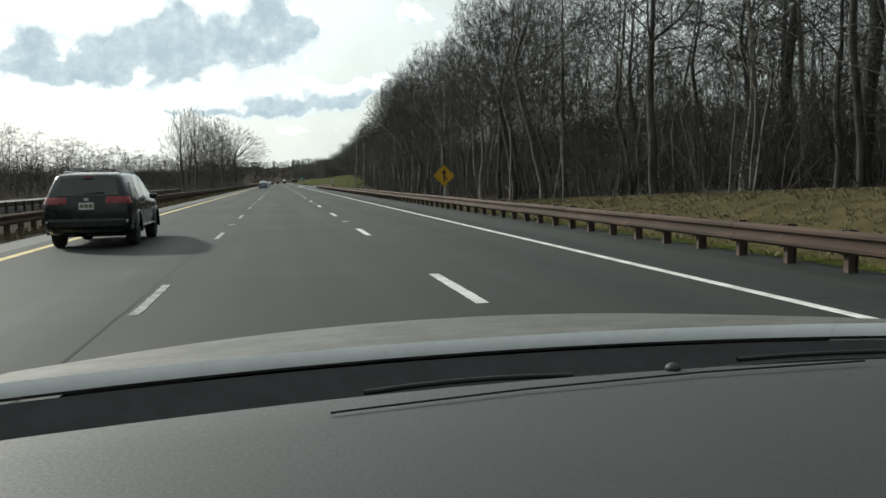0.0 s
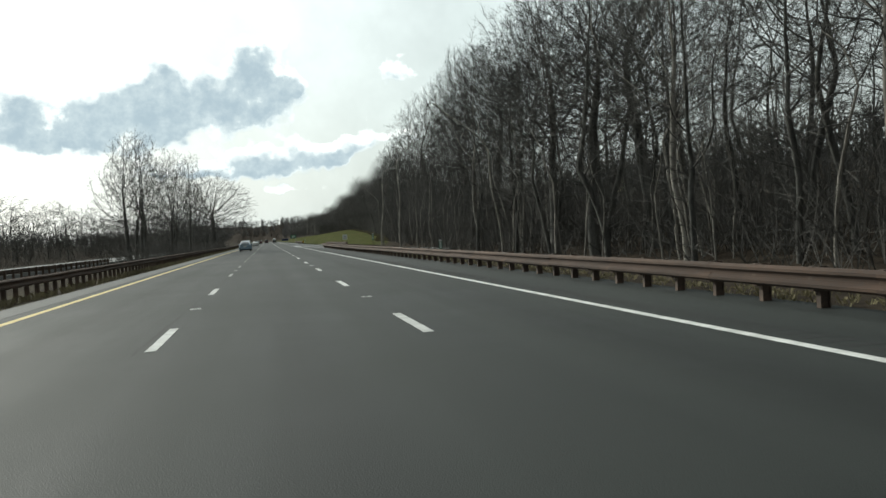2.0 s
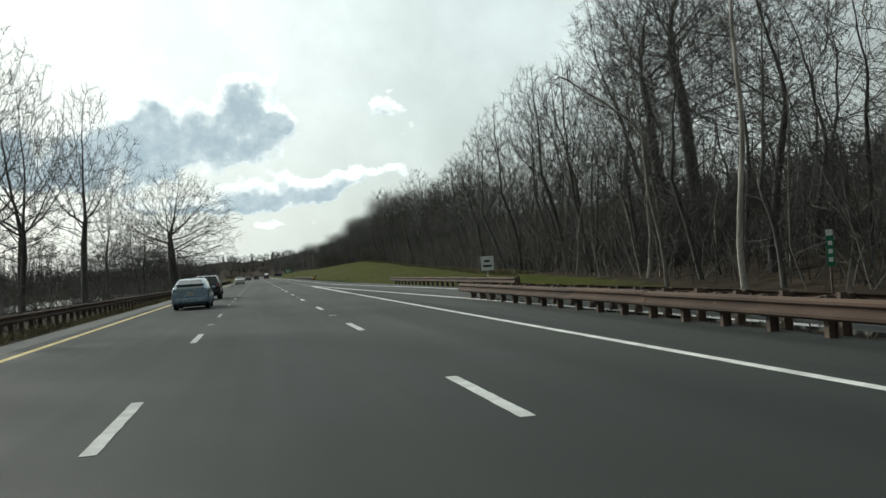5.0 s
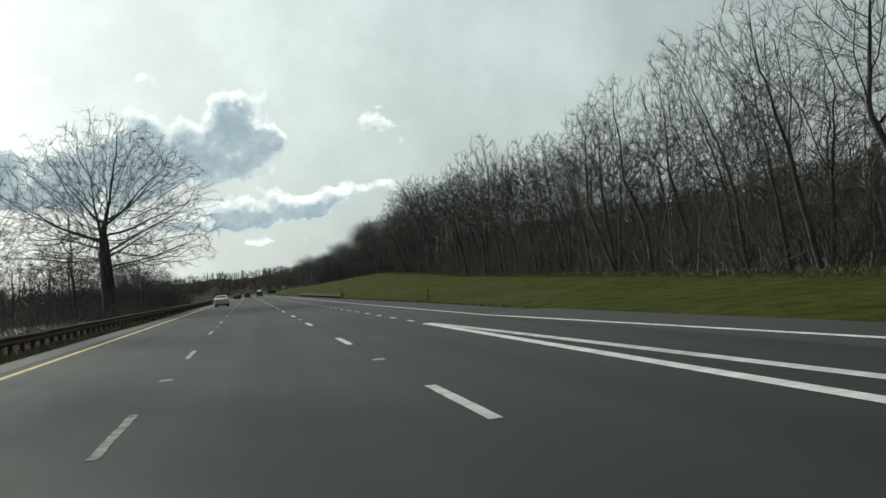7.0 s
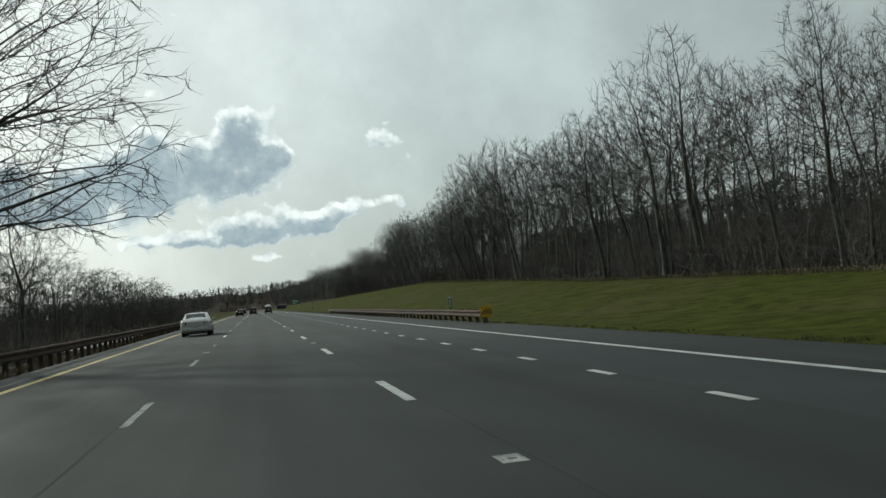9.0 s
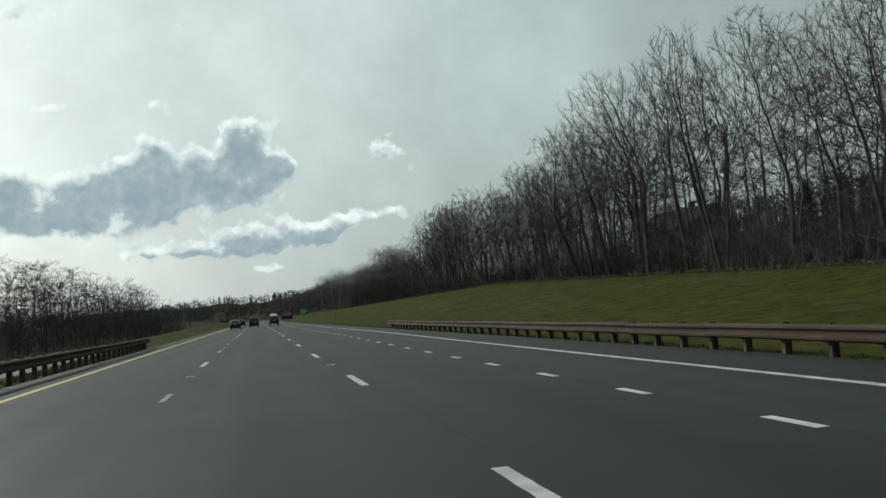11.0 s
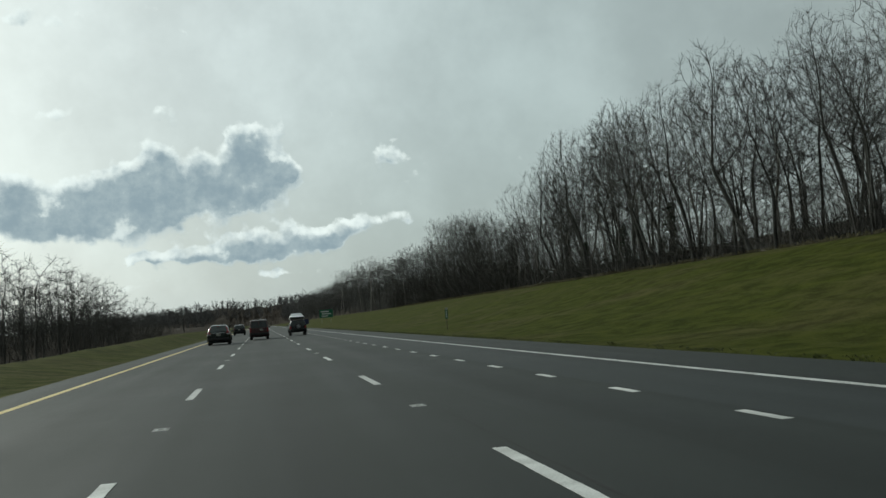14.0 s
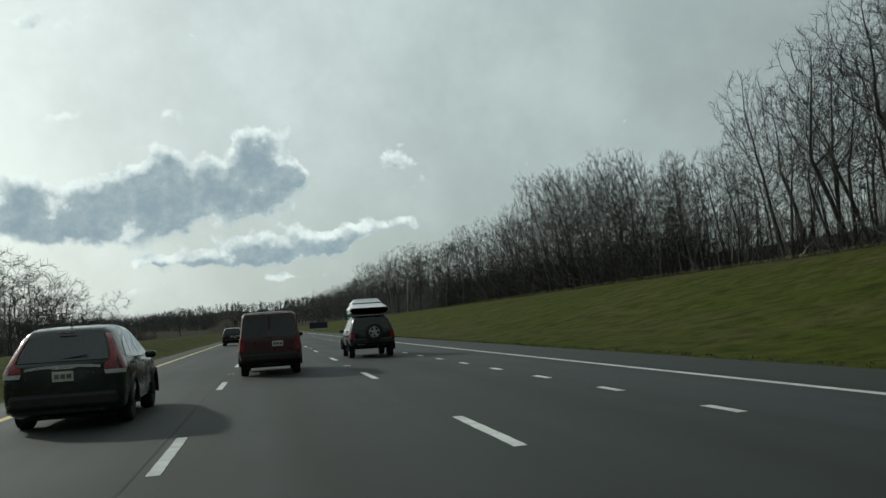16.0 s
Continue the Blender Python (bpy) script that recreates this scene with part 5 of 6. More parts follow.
# compact sport utility in the left lane
st = suv_stations(4.50, 1.82, 1.60, 1.00, 0.22, lean=0.46, roof_in=0.665)
body = Body(st)
arc = [-0.55 + 1.1 * k / 10 for k in range(11)]
chrome_bar = slab([(x, body.rear(0.97) - 0.022, 1.005 - 0.10 * x * x) for x in arc] + [(x, body.rear(0.97) - 0.022, 0.965 - 0.10 * x * x - (0.025 if abs(x) < 0.15 else 0)) for x in arc[::-1]], (0, 0.03, 0))
vehicle("sport_utility_car", (-3.76, 477.95, 0), "dark green-black compact sport utility car with tall red tail lamps", TEAL_BLACK, st, 0.345, (0.92, 3.54), (1.06, 1.47, 0.665, 0.535),
        [[(0.62, 1.08), (0.84, 1.32), (1.20, 1.44), (1.20, 1.05)], [(1.24, 1.05), (1.24, 1.45), (1.98, 1.48), (1.98, 1.04)], [(2.03, 1.04), (2.03, 1.48), (2.42, 1.43), (2.95, 1.06)]],
        [([(0.56, 0.45, -0.03), (0.76, 0.45, 0.0), (0.76, 0.50, 0.0), (0.56, 0.50, -0.03)], RED_LENS, "reflector")],
        0.83, [("chrome_strip", chrome_bar, CHROME, "curved chrome strip under the window"), ("aerial", box((0.03, 0.12, 0.06), (0, 0.72, 1.62), 0.012), BLACK_PLASTIC),
               ("high_brake_lamp", box((0.26, 0.02, 0.018), (0, 0.375, 1.492), 0.006), RED_LENS),
               ("tailgate_handle", box((0.36, 0.02, 0.035), (0, body.rear(0.93) - 0.012, 0.925), 0.008), BLACK_PLASTIC),
               *[("door_handle", box((0.03, 0.18, 0.035), (s * (body.side(y, 0.94) + 0.012), y, 0.945), 0.01), CHROME) for s in (-1, 1) for y in (1.42, 2.30)],
               *[("window_trim", box((0.012, 2.2, 0.018), (s * (body.side(1.8, 1.03) + 0.006), 1.75, 1.03), 0.004), CHROME) for s in (-1, 1)]], bumper=BLACK_PLASTIC, wiper=True,
        wraps=[([(0.90, 0.60, 0.30), (0.98, 0.60, 0.36), (1.06, 0.69, 0.30), (1.20, 0.665, 0.14), (1.34, 0.615, 0.09), (1.46, 0.565, 0.06)], RED_LENS, "tail_lamp"), ([(0.83, 0.62, 0.16), (0.895, 0.60, 0.20)], CLEAR_LENS, "reversing_lamp")])

# maroon van ahead in the middle lane
L, W2, T = 4.75, 0.90, 1.86
van_st = [(0.0, 0.42, 1.10, T - 0.08, W2 * 0.95, W2 * 0.80, 0.16), (0.08, 0.34, 1.10, T - 0.03, W2 * 0.99, W2 * 0.84, 0.14), (0.7, 0.34, 1.10, T, W2, W2 * 0.86, 0.03), (2.4, 0.34, 1.10, T + 0.02, W2, W2 * 0.87, 0), (3.1, 0.34, 1.08, T - 0.03, W2, W2 * 0.85, 0), (3.95, 0.34, 1.04, 1.12, W2 * 0.98, W2 * 0.88, 0), (4.5, 0.34, 0.95, 1.0, W2 * 0.94, W2 * 0.82, 0), (L, 0.42, 0.80, 0.84, W2 * 0.86, W2 * 0.7, 0)]
van_body = Body(van_st)
pane = lambda x0, x1: slab([(x0, van_body.rear(1.16) - 0.016, 1.16), (x1, van_body.rear(1.16) - 0.016, 1.16), (x1 * 0.92, van_body.rear(1.70) - 0.016, 1.70), (x0 * 0.92, van_body.rear(1.70) - 0.016, 1.70)], (0, 0.02, 0))
SMOKE = surface("smoked_glass", (0.012, 0.015, 0.016), (0.026, 0.031, 0.031), 1.5, 0.14, clear=0.1)
vehicle("van", (-0.60, 489.35, 0), "maroon passenger van with two smoked rear windows", MAROON, van_st, 0.36, (0.95, 3.80), (1.13, 1.70, 0.74, 0.67),
        [[(0.25, 1.16), (0.30, 1.72), (1.35, 1.74), (1.35, 1.16)], [(1.42, 1.16), (1.42, 1.74), (2.50, 1.74), (2.50, 1.16)], [(2.58, 1.16), (2.58, 1.73), (3.05, 1.68), (3.60, 1.14)]],
        [], 0.92,
        [("rear_pane", pane(-0.68, -0.05), SMOKE), ("rear_pane", pane(0.05, 0.68), SMOKE), ("centre_post", box((0.07, 0.03, 0.60), (0, van_body.rear(1.43) - 0.02, 1.43), 0.01), MAROON), ("door_handle", box((0.14, 0.03, 0.04), (-0.02, van_body.rear(1.12) - 0.02, 1.115), 0.01), BLACK_PLASTIC),
         ("tow_hitch", box((0.5, 0.12, 0.07), (0.02, 0.10, 0.33), 0.02), BLACK_PLASTIC), ("exhaust_pipe", lathe([(0.028, 0), (0.032, 0.03), (0.032, 0.5), (0.028, 0.52)], 10, "z"), BLACK_PLASTIC), ("gutter", box((1.42, 0.03, 0.03), (0, van_body.rear(1.79) - 0.01, 1.785), 0.01), GALV)], bumper=BLACK_PLASTIC, category="van", plate_x=0.22, wraps=[([(0.74, 0.72, 0.10), (1.12, 0.73, 0.10)], RED_LENS, "tail_lamp")])
for ob in bpy.data.objects:
    if ob.name.startswith("exhaust_pipe"):
        ob.matrix_basis = pose(0.45, 0.0, 0.30, -90, 0, 0)

# off-roader with a spare wheel and a roof box
off_st = suv_stations(4.35, 1.80, 1.62, 1.02, 0.40, lean=0.20, roof_in=0.74)
off_body = Body(off_st)
spare = lathe([(0.21, -0.09), (0.31, -0.10), (0.345, -0.06), (0.345, 0.06), (0.31, 0.10), (0.21, 0.09), (0.0, 0.08)], 28, "z")
bmesh.ops.transform(spare, matrix=pose(0.06, -0.13, 0.98, 90, 0, 0), verts=spare.verts)
spare_rim = lathe([(0.0, -0.03), (0.06, -0.03), (0.065, 0.03), (0.0, 0.03)], 12, "z")
bmesh.ops.transform(spare_rim, matrix=pose(0.06, -0.215, 0.98, 90, 0, 0), verts=spare_rim.verts)
hoop = lathe([(0.185, -0.02), (0.21, -0.02), (0.21, 0.02), (0.185, 0.02), (0.185, -0.02)], 24, "z")
bmesh.ops.transform(hoop, matrix=pose(0.06, -0.215, 0.98, 90, 0, 0), verts=hoop.verts)
me = bpy.data.meshes.new("hoop")
hoop.to_mesh(me)
hoop.free()
spare_rim.from_mesh(me)
for k in range(5):
    box((0.085, 0.035, 0.15), (0.06 + 0.125 * math.sin(k * 1.2566), -0.215, 0.98 + 0.125 * math.cos(k * 1.2566)), 0.008, spare_rim, (0, math.degrees(k * 1.2566), 0))
off_road = vehicle("off_road_car", (3.30, 497.1, 0), "black off-road car with a spare wheel on its tailgate", BLACK_PAINT, off_st, 0.36, (0.82, 3.42), (1.08, 1.47, 0.66, 0.58),
        [[(0.30, 1.08), (0.42, 1.46), (1.15, 1.49), (1.15, 1.06)], [(1.20, 1.06), (1.20, 1.49), (1.95, 1.50), (1.95, 1.05)], [(2.00, 1.05), (2.00, 1.50), (2.35, 1.46), (2.85, 1.06)]],
        [], 0.60,
        [("spare_tyre", spare, RUBBER), ("spare_rim", spare_rim, ALLOY, "silver five-spoke spare wheel rim"), *roof_rails(1.7, 1.59, 0.56, 0.55, BLACK_PLASTIC)], bumper=DARK_SILVER, plate_x=-0.45, wraps=[([(0.74, 0.68, 0.12), (1.0, 0.68, 0.12)], RED_LENS, "tail_lamp")])


def roof_box():
    """A white moulded roof box with a raised lid."""
    thing = empty("roof_box", (3.28, 497.45, 1.69), "white moulded roof box on the black off-road car", "roof box")
    tub = Body([(0.0, 0.04, 0.12, 0.17, 0.70, 0.64, 0.04), (0.2, 0.0, 0.12, 0.19, 0.76, 0.72, 0), (1.3, 0.0, 0.12, 0.19, 0.76, 0.70, 0), (1.9, 0.02, 0.12, 0.18, 0.58, 0.48, 0), (2.1, 0.06, 0.12, 0.15, 0.40, 0.3, 0)])
    part("tub", tub.mesh(), TUB_GREY, thing, "dark grey tub of the roof box")
    lid = Body([(-0.02, 0.15, 0.20, 0.33, 0.76, 0.52, 0.55), (0.2, 0.15, 0.22, 0.40, 0.80, 0.58, 0.45), (1.2, 0.17, 0.26, 0.47, 0.78, 0.58, 0), (1.9, 0.17, 0.24, 0.36, 0.58, 0.4, 0), (2.12, 0.15, 0.18, 0.22, 0.40, 0.24, 0)])
    part("lid", lid.mesh(75), BOX_WHITE, thing)
    top = Body([(0.75, 0.36, 0.42, 0.56, 0.60, 0.44, 0.40), (0.9, 0.36, 0.43, 0.62, 0.64, 0.48, 0.30), (1.6, 0.40, 0.46, 0.60, 0.62, 0.48, 0), (2.0, 0.36, 0.40, 0.46, 0.44, 0.34, 0)])
    part("upper_shell", top.mesh(75), BOX_WHITE, thing)
    for y in (0.45, 1.45):
        part("strap", box((1.5, 0.05, 0.012), (0, y, -0.004), 0.003), BLACK_PLASTIC, thing)


roof_box()

# dark crossover in the left lane at the start
j_st = suv_stations(4.85, 1.86, 1.65, 1.04, 0.30, lean=0.36, roof_in=0.73)
j_body = Body(j_st)
vehicle("crossover_car", (-4.38, 19.75, 0), "black seven-seat crossover car with roof rails and wide red tail lamps", BLACK_PAINT, j_st, 0.36, (0.95, 3.80), (1.14, 1.52, 0.66, 0.55),
        [[(0.55, 1.10), (0.72, 1.42), (1.30, 1.52), (1.30, 1.08)], [(1.35, 1.08), (1.35, 1.53), (2.15, 1.54), (2.15, 1.07)], [(2.20, 1.07), (2.20, 1.54), (2.65, 1.48), (3.20, 1.08)]],
        [([(0.66, 0.56, -0.03), (0.84, 0.56, 0.03), (0.84, 0.62, 0.03), (0.66, 0.60, -0.03)], CHROME, "bumper_trim")], 0.92,
        [*roof_rails(2.0, 1.62, 0.58, 0.75, CHROME), ("bumper_lip", box((1.3, 0.02, 0.03), (0, -0.055, 0.57), 0.008), BLACK_PLASTIC), ("roof_edge", box((1.06, 0.03, 0.012), (0, 0.315, 1.585), 0.004), ALLOY), ("badge", box((0.10, 0.012, 0.06), (0, j_body.rear(1.03) - 0.02, 1.06), 0.01), CHROME), ("high_brake_lamp", box((0.22, 0.03, 0.025), (0, 0.285, 1.555), 0.008), RED_LENS),
         *[("sill_trim", box((0.03, 1.9, 0.05), (s * 0.93, 2.35, 0.42), 0.012), CHROME) for s in (-1, 1)]], wiper=True, wraps=[([(0.97, 0.40, 0.22), (1.04, 0.39, 0.26), (1.115, 0.41, 0.22)], RED_LENS, "tail_lamp")])

# pale blue hatchback, then a dark crossover ahead of it
p_st = [(0.0, 0.32, 0.98, 1.16, 0.80, 0.62, 0.30), (0.10, 0.24, 0.98, 1.20, 0.85, 0.66, 0.30), (0.75, 0.24, 0.97, 1.38, 0.87, 0.62, 0.15), (1.9, 0.24, 0.94, 1.48, 0.873, 0.64, 0), (2.5, 0.24, 0.92, 1.45, 0.873, 0.63, 0), (3.6, 0.24, 0.88, 0.96, 0.86, 0.70, 0), (4.15, 0.24, 0.78, 0.84, 0.80, 0.62, 0), (4.46, 0.32, 0.62, 0.66, 0.68, 0.5, 0)]
p_body = Body(p_st)
vehicle("hatchback_car", (-3.50, 190.6, 0), "pale blue hatchback car with a sloping tail", ICE_BLUE, p_st, 0.31, (0.75, 3.45), (0.99, 1.13, 0.66, 0.56),
        [[(0.85, 1.02), (1.25, 1.26), (1.60, 1.36), (1.60, 1.00)], [(1.65, 1.00), (1.65, 1.37), (2.20, 1.38), (2.20, 0.98)], [(2.25, 0.98), (2.25, 1.38), (2.55, 1.32), (3.25, 0.98)]],
        [([(0.62, 0.80, 0.0), (0.82, 0.80, 0.06), (0.78, 1.05, 0.08), (0.66, 1.05, 0.0)], CLEAR_LENS, "tail_lamp"), ([(0.60, 0.42, -0.03), (0.76, 0.42, 0.02), (0.76, 0.47, 0.02), (0.60, 0.47, -0.03)], RED_LENS, "reflector")], 0.74,
        [("rear_hatch_glass", slab([(-0.56, 0.33, 1.205), (0.56, 0.33, 1.205), (0.52, 0.86, 1.395), (-0.52, 0.86, 1.395)], (0, 0, -0.02)), GLASS), ("spoiler", box((1.26, 0.14, 0.035), (0, 0.30, 1.195), 0.014), ICE_BLUE), ("aerial", box((0.03, 0.1, 0.05), (0, 1.2, 1.46), 0.01), BLACK_PLASTIC)])
d_st = suv_stations(4.60, 1.82, 1.63, 1.02, 0.30, lean=0.34, roof_in=0.72)
vehicle("crossover_car", (-3.75, 208.4, 0), "dark grey crossover car with roof rails on asphalt", DARK_SILVER, d_st, 0.34, (0.9, 3.6), (1.10, 1.50, 0.64, 0.55), [[(0.55, 1.06), (0.75, 1.46), (1.30, 1.52), (1.30, 1.05)], [(1.35, 1.05), (1.35, 1.52), (2.95, 1.08), (2.95, 1.04)]],
        [], 0.86, roof_rails(1.8, 1.61, 0.57, 0.7, GALV), wraps=[([(0.88, 0.60, 0.2), (1.10, 0.62, 0.2)], RED_LENS, "tail_lamp")])
vehicle("crossover_car", (-3.75, 544.6, 0), "black crossover car with roof rails on asphalt", BLACK_PAINT, d_st, 0.34, (0.9, 3.6), (1.10, 1.50, 0.64, 0.55), [[(0.55, 1.06), (0.75, 1.46), (1.30, 1.52), (1.30, 1.05)], [(1.35, 1.05), (1.35, 1.52), (2.95, 1.08), (2.95, 1.04)]],
        [], 0.86, roof_rails(1.8, 1.61, 0.57, 0.7, GALV), wraps=[([(0.88, 0.60, 0.2), (1.10, 0.62, 0.2)], RED_LENS, "tail_lamp")])
s_st = [(0.0, 0.34, 0.90, 0.98, 0.80, 0.66, 0.10), (0.12, 0.24, 0.92, 1.02, 0.87, 0.70, 0.05), (0.75, 0.24, 0.94, 1.06, 0.90, 0.70, 0), (1.35, 0.24, 0.94, 1.40, 0.90, 0.62, 0), (2.5, 0.24, 0.92, 1.43, 0.90, 0.62, 0), (3.45, 0.24, 0.90, 0.98, 0.88, 0.72, 0), (4.3, 0.24, 0.76, 0.82, 0.84, 0.66, 0), (4.7, 0.32, 0.62, 0.66, 0.74, 0.55, 0)]
vehicle("saloon_car", (-3.70, 320.6, 0), "white saloon car with red tail lamps on asphalt", WHITE_COAT, s_st, 0.31, (0.95, 3.65), (0.62, 0.64, 0.3, 0.3), [[(1.30, 0.98), (1.45, 1.30), (2.40, 1.36), (2.95, 0.98)]],
        [([(0.50, 0.72, 0.0), (0.80, 0.72, 0.06), (0.78, 0.88, 0.06), (0.52, 0.88, 0.0)], RED_LENS, "tail_lamp")], 0.55, [("rear_screen", slab([(-0.60, 0.80, 1.085), (0.60, 0.80, 1.085), (0.54, 1.28, 1.375), (-0.54, 1.28, 1.375)], (0, 0.02, -0.02)), GLASS)])

# ---- signs and marker posts ----
SIGN_YELLOW = surface("sign_yellow", (0.46, 0.27, 0.012), (0.58, 0.35, 0.02), 3.0, 0.45)
SIGN_BLACK = surface("sign_black", (0.012, 0.012, 0.012), (0.022, 0.022, 0.022), 4.0, 0.5)
SIGN_WHITE = surface("sign_white", (0.52, 0.54, 0.54), (0.66, 0.68, 0.68), 3.0, 0.45)
SIGN_GREEN = surface("sign_green", (0.008, 0.10, 0.050), (0.014, 0.15, 0.075), 3.0, 0.45)
SIGN_BLUE = surface("sign_blue", (0.006, 0.012, 0.055), (0.010, 0.018, 0.075), 3.0, 0.45)


def merge_sign(x, y, z):
    thing = empty("merge_sign", (x, y, ground_at(x, y)), "yellow diamond sign with a black merging arrow on a post", "road sign")
    g = z - ground_at(x, y)
    part("sign_post", box((0.07, 0.05, g + 0.5), (0, 0.03, (g + 0.5) / 2 - 0.05), 0.008), GALV, thing)
    face = slab([(0, 0, g + 0.77), (0.77, 0, g), (0, 0, g - 0.77), (-0.77, 0, g)], (0, 0.004, 0))
    plate = part("sign_plate", face, SIGN_YELLOW, thing)
    border = bmesh.new()
    for k in range(4):
        a = k * math.pi / 2
        o = [(0.735 * math.cos(a), 0.735 * math.sin(a)), (0.735 * math.cos(a + math.pi / 2), 0.735 * math.sin(a + math.pi / 2))]
        i = [(q[0] * 0.965, q[1] * 0.965) for q in o]
        border.faces.new([border.verts.new((p[0], -0.003, g + p[1])) for p in (o[0], o[1], i[1], i[0])])
    part("sign_border", border, SIGN_BLACK, plate)
    arrow = bmesh.new()
    for shape in ([(-0.055, -0.42), (0.055, -0.42), (0.055, 0.14), (-0.055, 0.14)], [(-0.19, 0.14), (0.19, 0.14), (0, 0.46)], [(0.055, -0.02), (0.055, -0.14), (0.235, -0.36), (0.235, -0.22)]):
        arrow.faces.new([arrow.verts.new((px, -0.004, g + pz)) for px, pz in shape])
    part("arrow", arrow, SIGN_BLACK, plate, "black merging arrow")


merge_sign(10.95, 59.0, 1.55)


def plate_sign(name, label, x, y, base, width, tall, centre, face, ink, bars, posts=1):
    """A flat rectangular sign with bars for unreadable lettering."""
    thing = empty(name, (x, y, base), label, "road sign")
    for k in range(posts):
        px = 0 if posts == 1 else (k - 0.5) * width * 0.7
        part("sign_post", box((0.06, 0.05, centre + tall * 0.4), (px, 0.04, (centre + tall * 0.4) / 2 - 0.05), 0.008), GALV, thing)
    plate = part("sign_plate", box((width, 0.012, tall), (0, 0, centre), 0.004), face, thing)
    for bx, bz, bw, bh in bars:
        part("lettering_bar", box((bw, 0.006, bh), (bx, -0.008, centre + bz), 0.001), ink, plate)


plate_sign("regulation_sign", "small white sign with dark unreadable lettering on a steel post", 11.5, 192.4, ground_at(11.5, 192.4), 0.70, 0.75, 1.35, SIGN_WHITE, SIGN_BLACK, [(-0.02, 0.12, 0.30, 0.13), (0, -0.14, 0.48, 0.12)])
plate_sign("direction_sign", "green direction sign with pale unreadable lettering beside the road", 17.0, 644.0, ground_at(17, 644), 3.6, 2.2, 2.7, SIGN_GREEN, SIGN_WHITE, [(-0.3, 0.55, 2.2, 0.3), (0.1, -0.05, 2.5, 0.3), (-0.4, -0.65, 1.6, 0.28)], 2)
plate_sign("service_sign", "dark blue service sign beside the road far ahead", 12.4, 690.0, ground_at(12.4, 690), 4.6, 1.5, 1.4, SIGN_BLUE, SIGN_BLUE, [(0, 0.2, 2.2, 0.2)], 2)


def mile_marker(x, y, tall):
    thing = empty("mile_marker", (x, y, ground_at(x, y)), "slim green mile marker with pale bars on a thin post", "mile marker", "mile markers")
    part("marker_post", box((0.045, 0.03, tall), (0, 0.02, tall / 2), 0.005), RUST_POST, thing)
    plate = part("marker_plate", box((0.20, 0.008, tall * 0.42), (0, 0, tall * 0.72), 0.003), SIGN_GREEN, thing)
    for k in range(3):
        part("digit_bar", box((0.11, 0.006, 0.10), (0, -0.006, tall * (0.60 + 0.11 * k)), 0.001), SIGN_WHITE, plate)
    part("reflector", box((0.18, 0.008, 0.14), (0, -0.001, tall * 0.96), 0.003), CLEAR_LENS, thing)


def delineator(x, y, tall):
    thing = empty("delineator_post", (x, y, ground_at(x, y)), "slim rusty delineator post standing in the grass", "marker post", "marker posts")
    post = box((0.055, 0.012, tall), (0, 0, tall / 2), 0.003)
    for side in (-1, 1):
        box((0.012, 0.035, tall), (side * 0.03, 0.015, tall / 2), 0.003, post)
    part("marker_post", post, RUST_POST, thing)
    part("reflector", box((0.06, 0.008, 0.10), (0, -0.011, tall - 0.09), 0.003), RUST, thing, "dull brown reflector")


mile_marker(12.65, 166.0, 1.75)
delineator(11.6, 266.6, 0.8)
mile_marker(10.5, 313.0, 1.30)
mile_marker(12.86, 468.2, 1.60)
mile_marker(10.4, 112.0, 1.2)


def end_marker(x, y):
    """Black and yellow striped marker on the end of a guard rail."""
    thing = empty("rail_end_marker", (x, y, 0), "black and yellow striped marker on the end of the guard rail", "object marker")
    part("marker_post", box((0.10, 0.08, 0.75), (0, 0.06, 0.36), 0.01), RUST_POST, thing)
    plate = part("marker_plate", box((0.50, 0.012, 0.50), (0, 0, 0.50), 0.004), SIGN_YELLOW, thing)
    for k in range(4):
        o = -0.24 + 0.14 * k
        stripe = bmesh.new()
        pts = [(o, -0.25), (o + 0.07, -0.25), (o + 0.32, 0.0), (o + 0.25, 0.0)]
        pts = [(max(-0.25, min(0.25, a)), b) for a, b in pts]
        stripe.faces.new([stripe.verts.new((a, -0.009, 0.62 + b)) for a, b in pts])
        part("stripe", stripe, SIGN_BLACK, plate)


end_marker(9.45, 301.6)


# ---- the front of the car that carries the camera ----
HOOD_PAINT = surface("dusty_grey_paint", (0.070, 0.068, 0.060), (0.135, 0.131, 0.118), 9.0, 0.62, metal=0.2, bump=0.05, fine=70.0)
DASH_VINYL = surface("dashboard_vinyl", (0.025, 0.026, 0.026), (0.044, 0.045, 0.044), 1.2, 0.62, bump=0.06, fine=240.0)


def sheet(name, rows, thick):
    """A curved sheet through rows of points, with thickness."""
    bm = bmesh.new()
    up = [[bm.verts.new(p) for p in row] for row in rows]
    low = [[bm.verts.new((p[0], p[1], p[2] - thick)) for p in row] for row in rows]
    n, m = len(rows), len(rows[0])
    for k in range(n - 1):
        for j in range(m - 1):
            bm.faces.new((up[k][j], up[k][j + 1], up[k + 1][j + 1], up[k + 1][j]))
            bm.faces.new((low[k][j], low[k + 1][j], low[k + 1][j + 1], low[k][j + 1]))
    edge = [(0, j) for j in range(m)] + [(k, m - 1) for k in range(1, n)] + [(n - 1, j) for j in range(m - 2, -1, -1)] + [(k, 0) for k in range(n - 2, 0, -1)]
    for (a, b), (c, d) in zip(edge, edge[1:] + edge[:1]):
        bm.faces.new((up[a][b], low[a][b], low[c][d], up[c][d]))
    return sharpen(bm, 50)


